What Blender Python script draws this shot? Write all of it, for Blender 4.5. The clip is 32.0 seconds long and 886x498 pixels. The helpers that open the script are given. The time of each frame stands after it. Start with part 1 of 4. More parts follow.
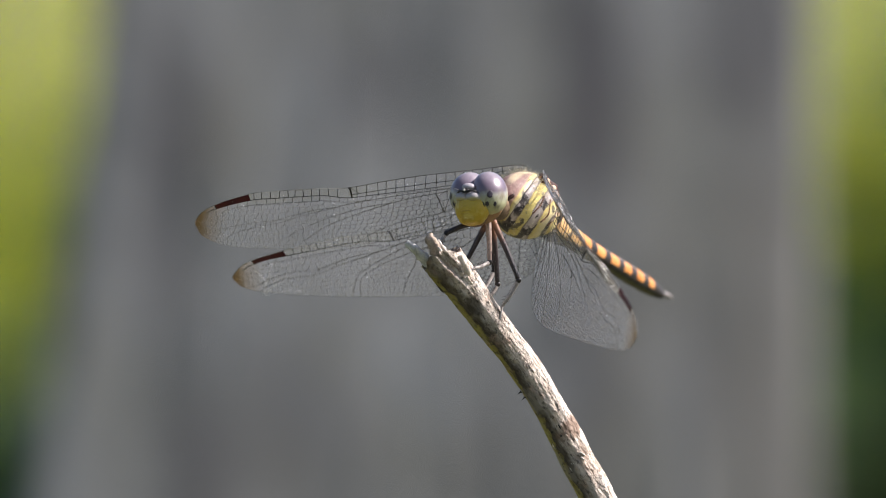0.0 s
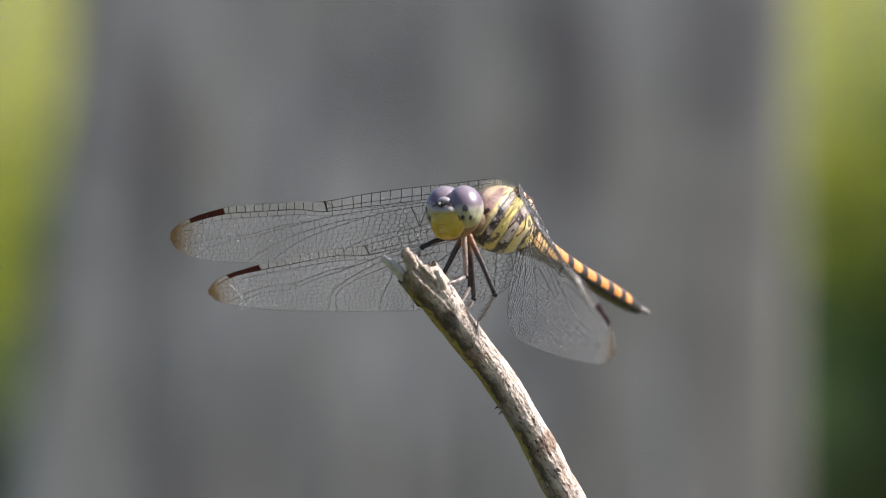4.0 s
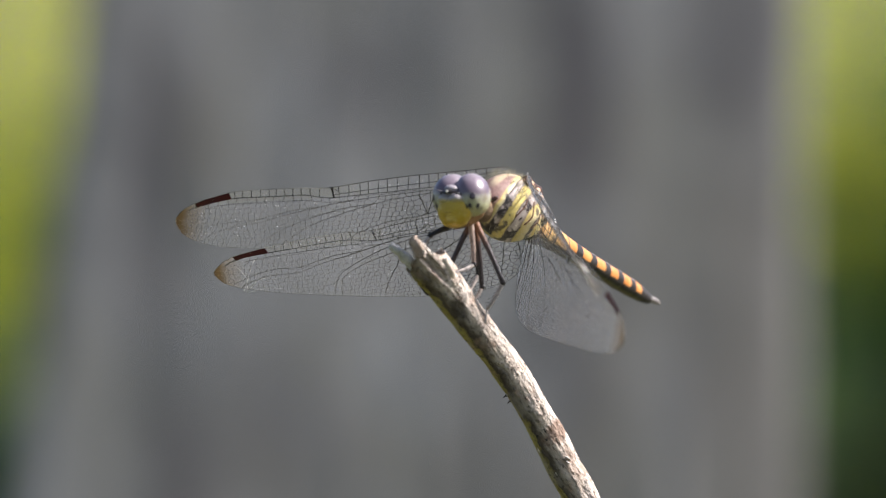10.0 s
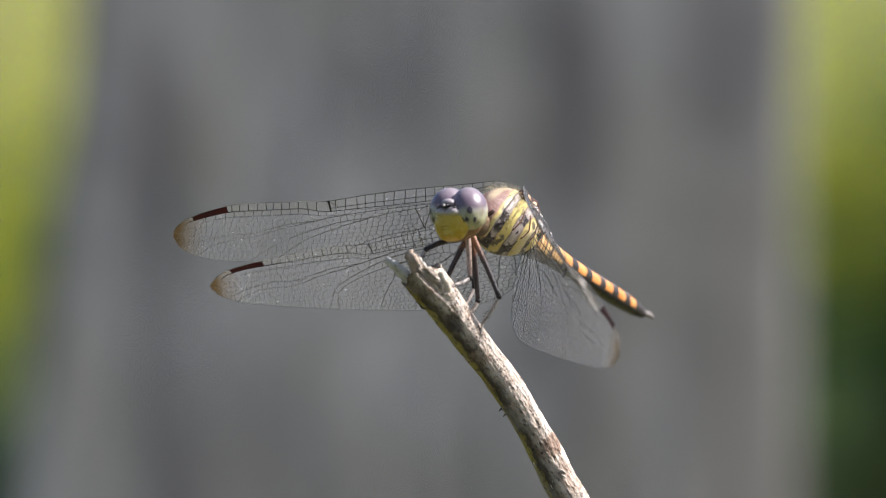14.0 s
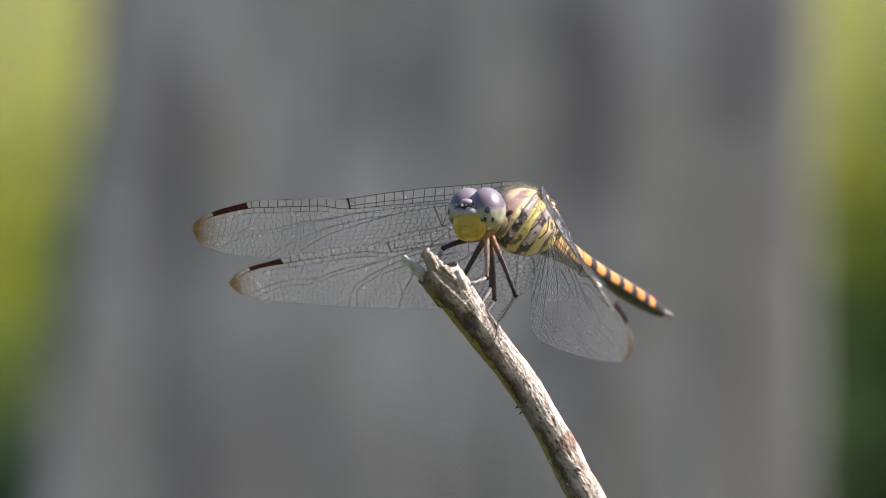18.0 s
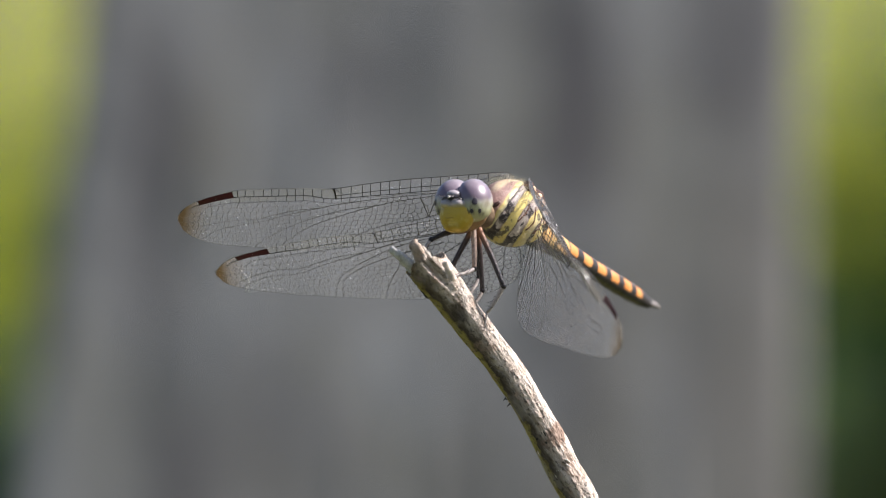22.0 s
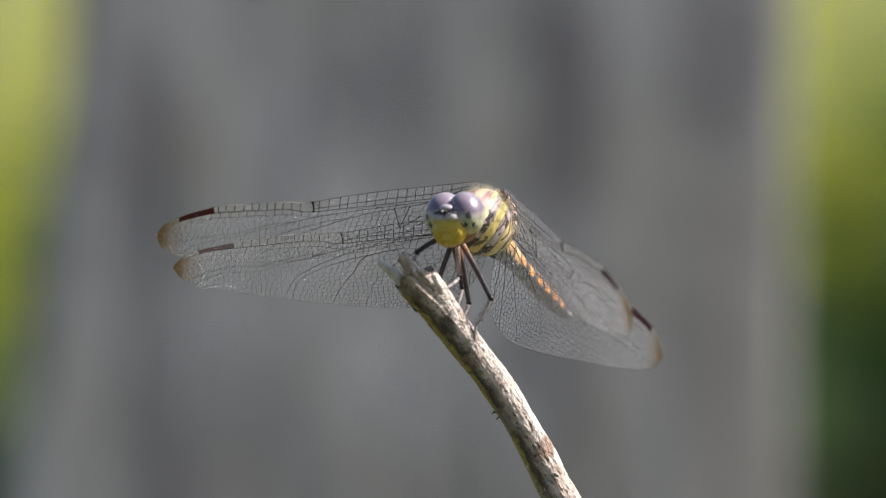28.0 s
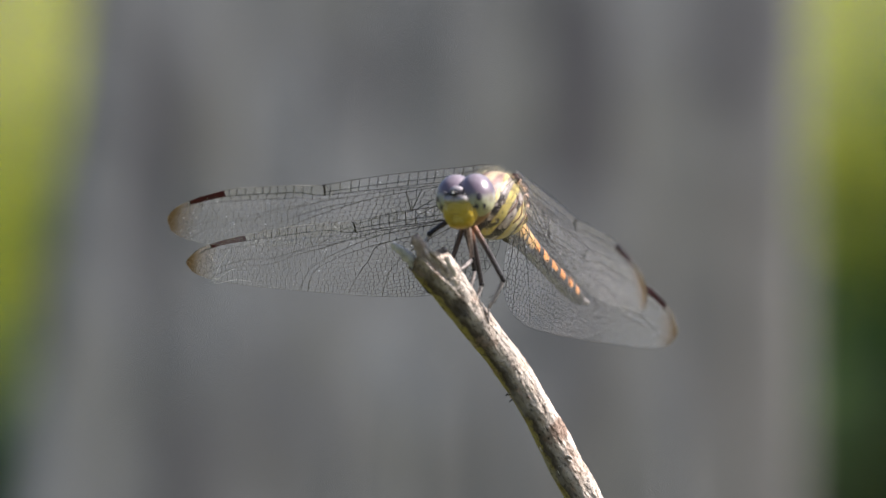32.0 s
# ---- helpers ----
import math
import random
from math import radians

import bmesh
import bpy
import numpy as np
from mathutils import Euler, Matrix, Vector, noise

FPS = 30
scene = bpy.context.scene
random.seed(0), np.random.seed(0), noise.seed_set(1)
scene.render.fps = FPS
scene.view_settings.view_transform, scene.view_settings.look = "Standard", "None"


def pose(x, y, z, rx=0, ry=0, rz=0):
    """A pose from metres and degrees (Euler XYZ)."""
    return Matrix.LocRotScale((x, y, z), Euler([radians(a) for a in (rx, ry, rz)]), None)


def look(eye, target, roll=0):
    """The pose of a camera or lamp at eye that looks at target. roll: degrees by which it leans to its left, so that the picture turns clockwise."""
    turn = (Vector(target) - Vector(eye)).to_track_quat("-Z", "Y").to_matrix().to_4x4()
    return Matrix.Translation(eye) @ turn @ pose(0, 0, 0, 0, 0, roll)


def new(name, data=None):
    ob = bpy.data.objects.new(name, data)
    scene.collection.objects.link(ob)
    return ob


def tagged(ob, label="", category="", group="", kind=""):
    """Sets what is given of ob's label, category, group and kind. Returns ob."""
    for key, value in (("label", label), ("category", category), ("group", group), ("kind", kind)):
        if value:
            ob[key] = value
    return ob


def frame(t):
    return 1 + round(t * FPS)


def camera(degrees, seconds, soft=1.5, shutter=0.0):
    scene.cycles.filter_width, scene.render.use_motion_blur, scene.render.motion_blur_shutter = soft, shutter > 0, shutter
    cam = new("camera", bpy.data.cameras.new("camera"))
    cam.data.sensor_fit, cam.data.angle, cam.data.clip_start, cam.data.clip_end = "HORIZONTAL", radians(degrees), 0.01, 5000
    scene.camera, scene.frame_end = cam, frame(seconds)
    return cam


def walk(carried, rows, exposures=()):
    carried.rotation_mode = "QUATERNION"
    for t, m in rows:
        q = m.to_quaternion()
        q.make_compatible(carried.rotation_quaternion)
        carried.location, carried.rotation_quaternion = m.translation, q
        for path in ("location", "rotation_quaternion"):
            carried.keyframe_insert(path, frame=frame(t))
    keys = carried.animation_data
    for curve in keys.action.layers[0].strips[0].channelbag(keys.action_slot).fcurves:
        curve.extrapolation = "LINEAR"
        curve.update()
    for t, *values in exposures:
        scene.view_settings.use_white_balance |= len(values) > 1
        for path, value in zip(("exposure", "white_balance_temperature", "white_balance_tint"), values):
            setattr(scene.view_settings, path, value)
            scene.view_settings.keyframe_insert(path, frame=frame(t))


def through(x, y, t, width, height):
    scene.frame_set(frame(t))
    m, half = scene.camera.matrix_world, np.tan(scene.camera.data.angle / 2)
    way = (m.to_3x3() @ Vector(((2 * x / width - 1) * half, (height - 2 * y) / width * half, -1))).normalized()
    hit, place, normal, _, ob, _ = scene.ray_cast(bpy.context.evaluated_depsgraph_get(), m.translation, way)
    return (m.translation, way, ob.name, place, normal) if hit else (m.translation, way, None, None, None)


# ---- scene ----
from mathutils.geometry import delaunay_2d_cdt

MM = 0.001
HIGH = 1.0                      # the twig's tip stands about a metre over the ground

# ---- camera: a long lens held by hand, about 1.25 m from the twig ----
cam = camera(4.2, 32.0, soft=1.05)
cam.data.dof.use_dof = True
cam.data.dof.aperture_fstop = 23.0

# seconds, aim to the right and up in millimetres
AIM = [
    (0, -0.01, 0), (0.5, 0.17, -0.35), (1, 0.7, -0.44), (1.5, 0.43, -1.06), (2, 0.7, -1.16), (2.5, 1.14, 0.45), (3, 1.14, 1.25),
    (3.5, 2.21, 1.52), (5.5, 2.73, 0.8), (6, 3.53, 0.54), (6.5, 3.09, 0.8), (7, 2.46, 0.54), (7.5, 2.29, 0.8), (8, 2.91, 0.54),
    (8.5, 2.56, 0.54), (9, 2.11, 0.72), (9.5, 1.49, 0.18), (10, 1.58, 0.27), (10.5, 0.96, 0.54), (11, 1.31, 1.07), (11.5, 1.76, 0.8),
    (12, 1.4, 0.98), (12.5, 1.4, 0.63), (13, 2.38, 1.43), (13.5, 1.93, 1.87), (14, 2.02, 1.69), (14.5, 1.31, 2.14), (16.5, 1.84, 2.67),
    (17, 1.58, 2.23), (17.5, 0.24, 1.69), (18, 0.34, 1.52), (18.5, 0.6, 1.43), (19, 0.69, 1.25), (19.5, 1.04, 0.98), (20, 1.4, 0.45),
    (20.5, 0.77, 0.8), (21, 0.6, 1.07), (21.5, 0.6, 0.98), (22, 1.57, 0.63), (22.5, 2.02, -0.52), (23, 2.45, -0.7), (23.5, 2.1, 0.18),
    (24, 2.28, 0.1), (24.5, 2.81, 0.36), (26.5, 2.19, 0.45), (27, 2.19, 0.63), (27.5, 2.63, 2.14), (28, 2.72, 1.96), (28.5, 2.1, 1.87),
    (29, 0.95, 1.96), (29.5, 0.86, 1.6), (30, 1.03, 1.69), (30.5, 1.56, 1.16), (31, 1.74, 1.16), (31.5, 1.48, 0.72), (32, 1.39, 0.1),
]
# seconds, millimetres by which the sharp plane lies behind the twig's upright plane, as the hand sways nearer and farther
SWAY = [(0, -4.5), (2, -2.5), (3.5, -0.5), (6, 0.5), (8, 4.5), (9, 7), (10.5, 4), (12, 4), (14, 1.5), (15.5, -2), (17, -4), (18.5, -3.5), (20, -1),
        (22, 0), (23, 2), (23.5, 7.5), (24.5, 9.5), (26.5, 9.5), (27.3, 9), (28, 3), (30, 3.5), (32, 6.5)]
FOCUS = 1.2395


def far_at(t):
    return FOCUS - MM * float(np.interp(t, [a for a, _ in SWAY], [b for _, b in SWAY]))


cam.data.dof.focus_distance = FOCUS
walk(cam, [(t, look((0, -far_at(t), HIGH), (x * MM, 0, HIGH + z * MM))) for t, x, z in AIM],
     exposures=[(0, 0.92, 6450, 16), (32, 0.92, 6450, 16)])

# ---- light: a high sun from the side, blue sky ----
TO_SUN = Vector((0.72, 0.03, 0.69)).normalized()
world = bpy.data.worlds.new("sky")
scene.world = world
world.use_nodes = True
wn = world.node_tree
sky = wn.nodes.new("ShaderNodeTexSky")
sky.sky_type = "NISHITA"
sky.sun_disc = False
sky.sun_elevation = math.asin(TO_SUN.z)
sky.sun_rotation = math.atan2(TO_SUN.x, TO_SUN.y)
wn.links.new(sky.outputs[0], wn.nodes["Background"].inputs[0])
wn.nodes["Background"].inputs[1].default_value = 0.062
sun = new("sun", bpy.data.lights.new("sun", "SUN"))
sun.data.energy = 5.0
sun.data.angle = radians(0.53)
sun.data.color = (1.0, 0.965, 0.91)
sun.matrix_world = look(TO_SUN * 20, (0, 0, 0))


# ---- materials ----
class Mat:
    """A node material with short ways to wire it."""

    def __init__(self, name, rough=0.6, spec=0.4):
        self.m = bpy.data.materials.new(name)
        self.m.use_nodes = True
        self.nt = self.m.node_tree
        self.b = self.nt.nodes["Principled BSDF"]
        self.b.inputs["Roughness"].default_value = rough
        self.b.inputs["Specular IOR Level"].default_value = spec
        self.co = self.nt.nodes.new("ShaderNodeTexCoord").outputs["Object"]

    def node(self, kind, **inputs):
        n = self.nt.nodes.new(kind)
        for k, v in inputs.items():
            self.put(n.inputs[k.replace("_", " ")], v)
        return n

    def put(self, socket, v):
        if isinstance(v, bpy.types.NodeSocket):
            self.nt.links.new(v, socket)
        else:
            socket.default_value = v

    def noise(self, scale, detail=4, co=None, stretch=None, rough=0.55):
        co = co or self.co
        if stretch:
            mp = self.node("ShaderNodeMapping", Vector=co)
            mp.inputs["Scale"].default_value = stretch
            co = mp.outputs[0]
        return self.node("ShaderNodeTexNoise", Vector=co, Scale=scale, Detail=detail, Roughness=rough).outputs[0]

    def ramp(self, fac, *stops):
        r = self.node("ShaderNodeValToRGB", Fac=fac)
        els = r.color_ramp.elements
        while len(els) < len(stops):
            els.new(0.5)
        for e, (at, col) in zip(els, stops):
            e.position = at
            e.color = (*col, 1) if len(col) == 3 else col
        return r.outputs[0]

    def mask(self, fac, lo, hi):
        return self.node("ShaderNodeMapRange", Value=fac, From_Min=lo, From_Max=hi).outputs[0]

    def math(self, op, a, b=0.0):
        n = self.nt.nodes.new("ShaderNodeMath")
        n.operation = op
        self.put(n.inputs[0], a)
        self.put(n.inputs[1], b)
        return n.outputs[0]

    def mix(self, fac, a, b):
        n = self.nt.nodes.new("ShaderNodeMix")
        n.data_type = "RGBA"
        self.put(n.inputs[0], fac)
        for sock, v in ((n.inputs[6], a), (n.inputs[7], b)):
            if isinstance(v, tuple) and len(v) == 3:
                v = (*v, 1)
            self.put(sock, v)
        return n.outputs[2]

    def xyz(self, co=None):
        return self.node("ShaderNodeSeparateXYZ", Vector=co or self.co).outputs

    def color(self, v):
        if isinstance(v, tuple) and len(v) == 3:
            v = (*v, 1)
        self.put(self.b.inputs["Base Color"], v)
        return self

    def bump(self, height, dist, strength=1.0):
        n = self.node("ShaderNodeBump", Height=height, Distance=dist, Strength=strength)
        self.nt.links.new(n.outputs[0], self.b.inputs["Normal"])
        return self


def plain(name, col, rough=0.5, vary=0.25, scale=900, bump=0.00003, spec=0.4):
    """One colour with grain at two scales."""
    k = Mat(name, rough, spec)
    a, b = k.noise(scale), k.noise(scale * 6, 2)
    f = k.math("ADD", k.math("MULTIPLY", a, 0.6), k.math("MULTIPLY", b, 0.4))
    dark = tuple(c * (1 - vary) for c in col)
    lite = tuple(min(1, c * (1 + vary)) for c in col)
    k.color(k.ramp(f, (0.35, dark), (0.65, lite))).bump(f, bump)
    return k.m


# ---- mesh helpers ----
def part(name, bm, material, parent=None, label="", smooth=True):
    me = bpy.data.meshes.new(name)
    if smooth:
        for f in bm.faces:
            f.smooth = True
    bm.to_mesh(me)
    bm.free()
    me.materials.append(material)
    ob = new(name, me)
    ob.parent = parent
    if label:
        tagged(ob, label)
    return ob


def tube(bm, pts, radii, n=8, caps=True, flat=1.0, wobble=0.0):
    """A tapering tube along pts; flat squeezes it across, wobble makes it uneven."""
    pts = [Vector(p) for p in pts]
    rings, side = [], None
    for i, p in enumerate(pts):
        d = (pts[min(i + 1, len(pts) - 1)] - pts[max(i - 1, 0)]).normalized()
        if side is None:
            side = d.cross(Vector((0.13, 0.2, 0.97)) if abs(d.z) < 0.9 else Vector((0, -1, 0.1))).normalized()
        side = (side - d * side.dot(d)).normalized()
        up = d.cross(side)
        ring = []
        for j in range(n):
            a = 2 * math.pi * j / n
            r = radii[i]
            if wobble:
                r *= 1 + wobble * noise.noise(p / (radii[i] * 3) + Vector((math.cos(a), math.sin(a), 0)) * 1.3)
            ring.append(bm.verts.new(p + side * (math.cos(a) * r) + up * (math.sin(a) * r * flat)))
        rings.append(ring)
    for r0, r1 in zip(rings, rings[1:]):
        for j in range(n):
            bm.faces.new((r0[j], r0[(j + 1) % n], r1[(j + 1) % n], r1[j]))
    if caps:
        bm.faces.new(rings[0][::-1])
        bm.faces.new(rings[-1])
    return rings


def blob(bm, centre, semi, seg=28, rings=18, turn=None, shape=None):
    """An ellipsoid, optionally turned, with a function that pushes its unit points about."""
    geo = bmesh.ops.create_uvsphere(bm, u_segments=seg, v_segments=rings, radius=1)
    turn = turn or Matrix()
    for v in geo["verts"]:
        q = v.co.copy()
        if shape:
            q = shape(q)
        q = Vector((q.x * semi[0], q.y * semi[1], q.z * semi[2]))
        v.co = turn.to_3x3() @ q + Vector(centre)
    return geo["verts"]


def spline(pts, steps, closed=False):
    """Catmull-Rom through pts."""
    pts = [Vector(p) for p in pts]
    n, out = len(pts), []
    for i in range(n if closed else n - 1):
        a, b, c, d = (pts[(i + k) % n] if closed else pts[min(max(i + k, 0), n - 1)] for k in (-1, 0, 1, 2))
        for s in range(steps):
            t = s / steps
            out.append(0.5 * (2 * b + (c - a) * t + (2 * a - 5 * b + 4 * c - d) * t * t + (3 * b - a - 3 * c + d) * t ** 3))
    if not closed:
        out.append(pts[-1])
    return out


def smoothstep(a, b, x):
    t = min(1, max(0, (x - a) / (b - a)))
    return t * t * (3 - 2 * t)


# ---- ground ----
def grass_ground():
    k = Mat("grassy_soil", 0.9, 0.2)
    f, g = k.noise(1.3, 5), k.noise(22, 4)
    base = k.ramp(f, (0.35, (0.045, 0.055, 0.02)), (0.65, (0.085, 0.09, 0.038)))
    k.color(k.mix(k.mask(g, 0.5, 0.75), base, (0.10, 0.08, 0.045))).bump(g, 0.02)
    bm = bmesh.new()
    ticks = [s * v for s in (-1, 1) for v in (0.25, 0.6, 1.2, 2, 3.2, 5, 8, 13, 22, 40, 80, 200, 700, 2500)] + [0]
    ticks.sort()
    grid = [[bm.verts.new((x, y, 0.02 * noise.noise(Vector((x, y, 0)) * 0.7) * (0 if abs(x) + abs(y) < 1 else 1))) for x in ticks] for y in ticks]
    for r0, r1 in zip(grid, grid[1:]):
        for i in range(len(ticks) - 1):
            bm.faces.new((r0[i], r0[i + 1], r1[i + 1], r1[i]))
    ob = part("ground", bm, k.m)
    tagged(ob, "dry green-brown meadow ground with patches of soil", "ground", kind="structure")


grass_ground()


# ---- trunk behind the twig ----
def trunk_material():
    k = Mat("weathered_bark", 0.85, 0.2)
    x, y, z = k.xyz()
    big = k.noise(48, 3, stretch=(1, 1, 0.6))
    streak = k.noise(120, 5, stretch=(1, 1, 0.08))
    fine = k.noise(900, 4, stretch=(1, 1, 0.25))
    base = k.ramp(big, (0.32, (0.189, 0.19, 0.193)), (0.50, (0.297, 0.297, 0.298)), (0.68, (0.406, 0.403, 0.4)))
    mid = k.noise(120, 3, stretch=(1, 1, 0.75))
    base = k.mix(k.math("MULTIPLY", k.mask(mid, 0.50, 0.62), 0.55), base, (0.150, 0.142, 0.130))
    base = k.mix(k.math("MULTIPLY", k.mask(mid, 0.46, 0.36), 0.5), base, (0.44, 0.435, 0.42))
    moss = k.noise(70, 2, stretch=(1, 1, 0.5))
    base = k.mix(k.math("MULTIPLY", k.mask(moss, 0.48, 0.64), 0.5), base, (0.26, 0.25, 0.20))
    base = k.mix(k.math("MULTIPLY", k.mask(streak, 0.50, 0.74), 0.7), base, (0.203, 0.197, 0.195))
    warm = k.noise(25, 2, stretch=(1, 1, 0.6))
    base = k.mix(k.math("MULTIPLY", k.mask(warm, 0.5, 0.7), 0.4), base, (0.329, 0.301, 0.28))
    # weather stains, each with its own place, size and strength
    for sx, sz, wx, wz, much, tone in STAINS:
        dx = k.math("DIVIDE", k.math("SUBTRACT", x, sx), wx)
        dz = k.math("DIVIDE", k.math("SUBTRACT", z, sz), wz)
        rr = k.math("ADD", k.math("MULTIPLY", dx, dx), k.math("MULTIPLY", dz, dz))
        rr = k.math("ADD", rr, k.math("MULTIPLY", k.math("SUBTRACT", k.noise(160, 3), 0.5), 1.2))
        base = k.mix(k.math("MULTIPLY", k.mask(rr, 1.3, 0.2), much), base, tone)
    k.color(k.mix(k.math("MULTIPLY", k.mask(fine, 0.55, 0.8), 0.4), base, (0.182, 0.175, 0.168)))
    k.bump(k.math("ADD", streak, k.math("MULTIPLY", fine, 0.3)), 0.0010)
    return k.m


DARK_STAIN, PALE_STAIN, WARM_STAIN = (0.126, 0.12, 0.126), (0.378, 0.378, 0.381), (0.255, 0.235, 0.21)
STAINS = [
    (-0.0382, 1.0115, 0.0062, 0.0287, 0.72, DARK_STAIN),
    (-0.0344, 0.9666, 0.0057, 0.0153, 0.91, DARK_STAIN),
    (0.0205, 1.0210, 0.0062, 0.0229, 0.95, DARK_STAIN),
    (0.0210, 0.9761, 0.0048, 0.0287, 0.52, DARK_STAIN),
    (-0.0105, 1.0229, 0.0077, 0.0095, 0.45, DARK_STAIN),
    (0.0329, 1.0172, 0.0067, 0.0287, 0.10, PALE_STAIN),
    (-0.0449, 0.9761, 0.0100, 0.0260, 0.40, (0.20, 0.198, 0.195)),
    (-0.0210, 1.0172, 0.0057, 0.0153, 0.45, PALE_STAIN),
    (0.0439, 0.9857, 0.0077, 0.0382, 0.75, WARM_STAIN),
    (-0.0190, 0.9752, 0.0115, 0.0133, 0.39, DARK_STAIN),
    (0.0000, 0.9857, 0.0095, 0.0115, 0.45, PALE_STAIN),
    (0.0430, 1.0290, 0.0085, 0.0150, 0.75, DARK_STAIN),
    (0.0050, 0.9640, 0.0450, 0.0130, 0.45, (0.235, 0.225, 0.20)),
    (-0.0430, 0.9640, 0.0090, 0.0150, 0.45, (0.235, 0.235, 0.225)),
]
BARK = trunk_material()
TRUNK_AT = Vector((0.0015, 0.471, 0))


def trunk_point(a, z, lift=0.0):
    """A point of the trunk's skin: hewn flat in front, swelling on one side lower down."""
    c, s = math.cos(a), math.sin(a)
    grow = 1 / (abs(c) ** 90 + abs(s) ** 90) ** (1 / 90)
    x, y = c * grow, s * grow
    left = 0.0482 + 0.0118 * smoothstep(1.057, 0.935, z) + 0.035 * smoothstep(0.8, 0.0, z)
    right = 0.0500 + 0.030 * smoothstep(0.7, 0.0, z)
    hx = right if x > 0 else left
    ridge = 0.0007 * noise.noise(Vector((x * 5.0, y * 2.0, z * 1.1))) + 0.0004 * noise.noise(Vector((x * 11, y * 5, z * 4)))
    p = Vector((x * (hx + lift), y * (0.051 + 0.02 * smoothstep(0.6, 0, z) + ridge * 0.2 + lift), z))
    p.y += 0.175 * p.x                                    # its flat front is turned a little towards the sun
    return p + TRUNK_AT + Vector((0.02 * (z - 1) * 0.2, 0, 0))


def tree_trunk():
    bm = bmesh.new()
    zs = [0, 0.1, 0.25, 0.45, 0.65, 0.8] + [0.86 + 0.01 * i for i in range(29)] + [1.2, 1.35, 1.5, 1.7, 1.9, 2.1, 2.14]
    n = 240
    rings = [[bm.verts.new(trunk_point(2 * math.pi * j / n, z)) for j in range(n)] for z in zs]
    for r0, r1 in zip(rings, rings[1:]):
        for j in range(n):
            bm.faces.new((r0[j], r0[(j + 1) % n], r1[(j + 1) % n], r1[j]))
    bm.faces.new(rings[-1])
    root = part("tree_trunk", bm, BARK, smooth=False)
    root.matrix_basis = Matrix.Translation((0, 0.241, -0.197)) @ Matrix.Scale(1.197, 4)
    tagged(root, "weathered grey tree trunk with vertical bark streaks", "tree trunk")
    # raised bark plates on the side that faces the twig
    rnd = random.Random(4)
    for i in range(70):
        z, a = rnd.uniform(0.90, 1.12), -math.pi / 2 + rnd.uniform(-0.72, 0.72)
        h, w = rnd.uniform(0.012, 0.035), rnd.uniform(0.03, 0.09)
        pb = bmesh.new()
        rows = []
        for u in range(5):
            row = []
            for v in range(4):
                edge = (u in (0, 4)) or (v in (0, 3))
                aa = a + w * (v / 3 - 0.5) * (1 - 0.35 * abs(u - 2) / 2) + 0.01 * rnd.random()
                row.append(pb.verts.new(trunk_point(aa, z + h * (u / 4 - 0.5), -0.0006 if edge else 0.0002)))
            rows.append(row)
        for r0, r1 in zip(rows, rows[1:]):
            for v in range(3):
                pb.faces.new((r0[v], r0[v + 1], r1[v + 1], r1[v]))
        part("bark_plate", pb, BARK, root)


tree_trunk()


# ---- foliage far behind ----
def leaf_material(name, dark, lite, through=0.35):
    k = Mat(name, 0.55, 0.3)
    rnd = k.node("ShaderNodeNewGeometry").outputs["Random Per Island"]
    col = k.ramp(rnd, (0.0, dark), (1.0, lite))
    col = k.mix(k.math("MULTIPLY", k.noise(60, 3), 0.5), col, tuple(c * 0.7 for c in dark))
    k.color(col)
    tr = k.node("ShaderNodeBsdfTranslucent", Color=col)
    mx = k.node("ShaderNodeMixShader", Fac=through)
    k.nt.links.new(k.b.outputs[0], mx.inputs[1])
    k.nt.links.new(tr.outputs[0], mx.inputs[2])
    k.nt.links.new(mx.outputs[0], k.nt.nodes["Material Output"].inputs[0])
    return k.m


SHRUB_LEAF = leaf_material("shrub_leaf", (0.014, 0.047, 0.007), (0.038, 0.094, 0.013), 0.18)
STRAW_GRASS = leaf_material("sunlit_grass", (0.32, 0.41, 0.03), (0.62, 0.58, 0.10), 0.6)
STEM = plain("shrub_stem", (0.12, 0.09, 0.06), 0.8, 0.3, 60, 0.001)


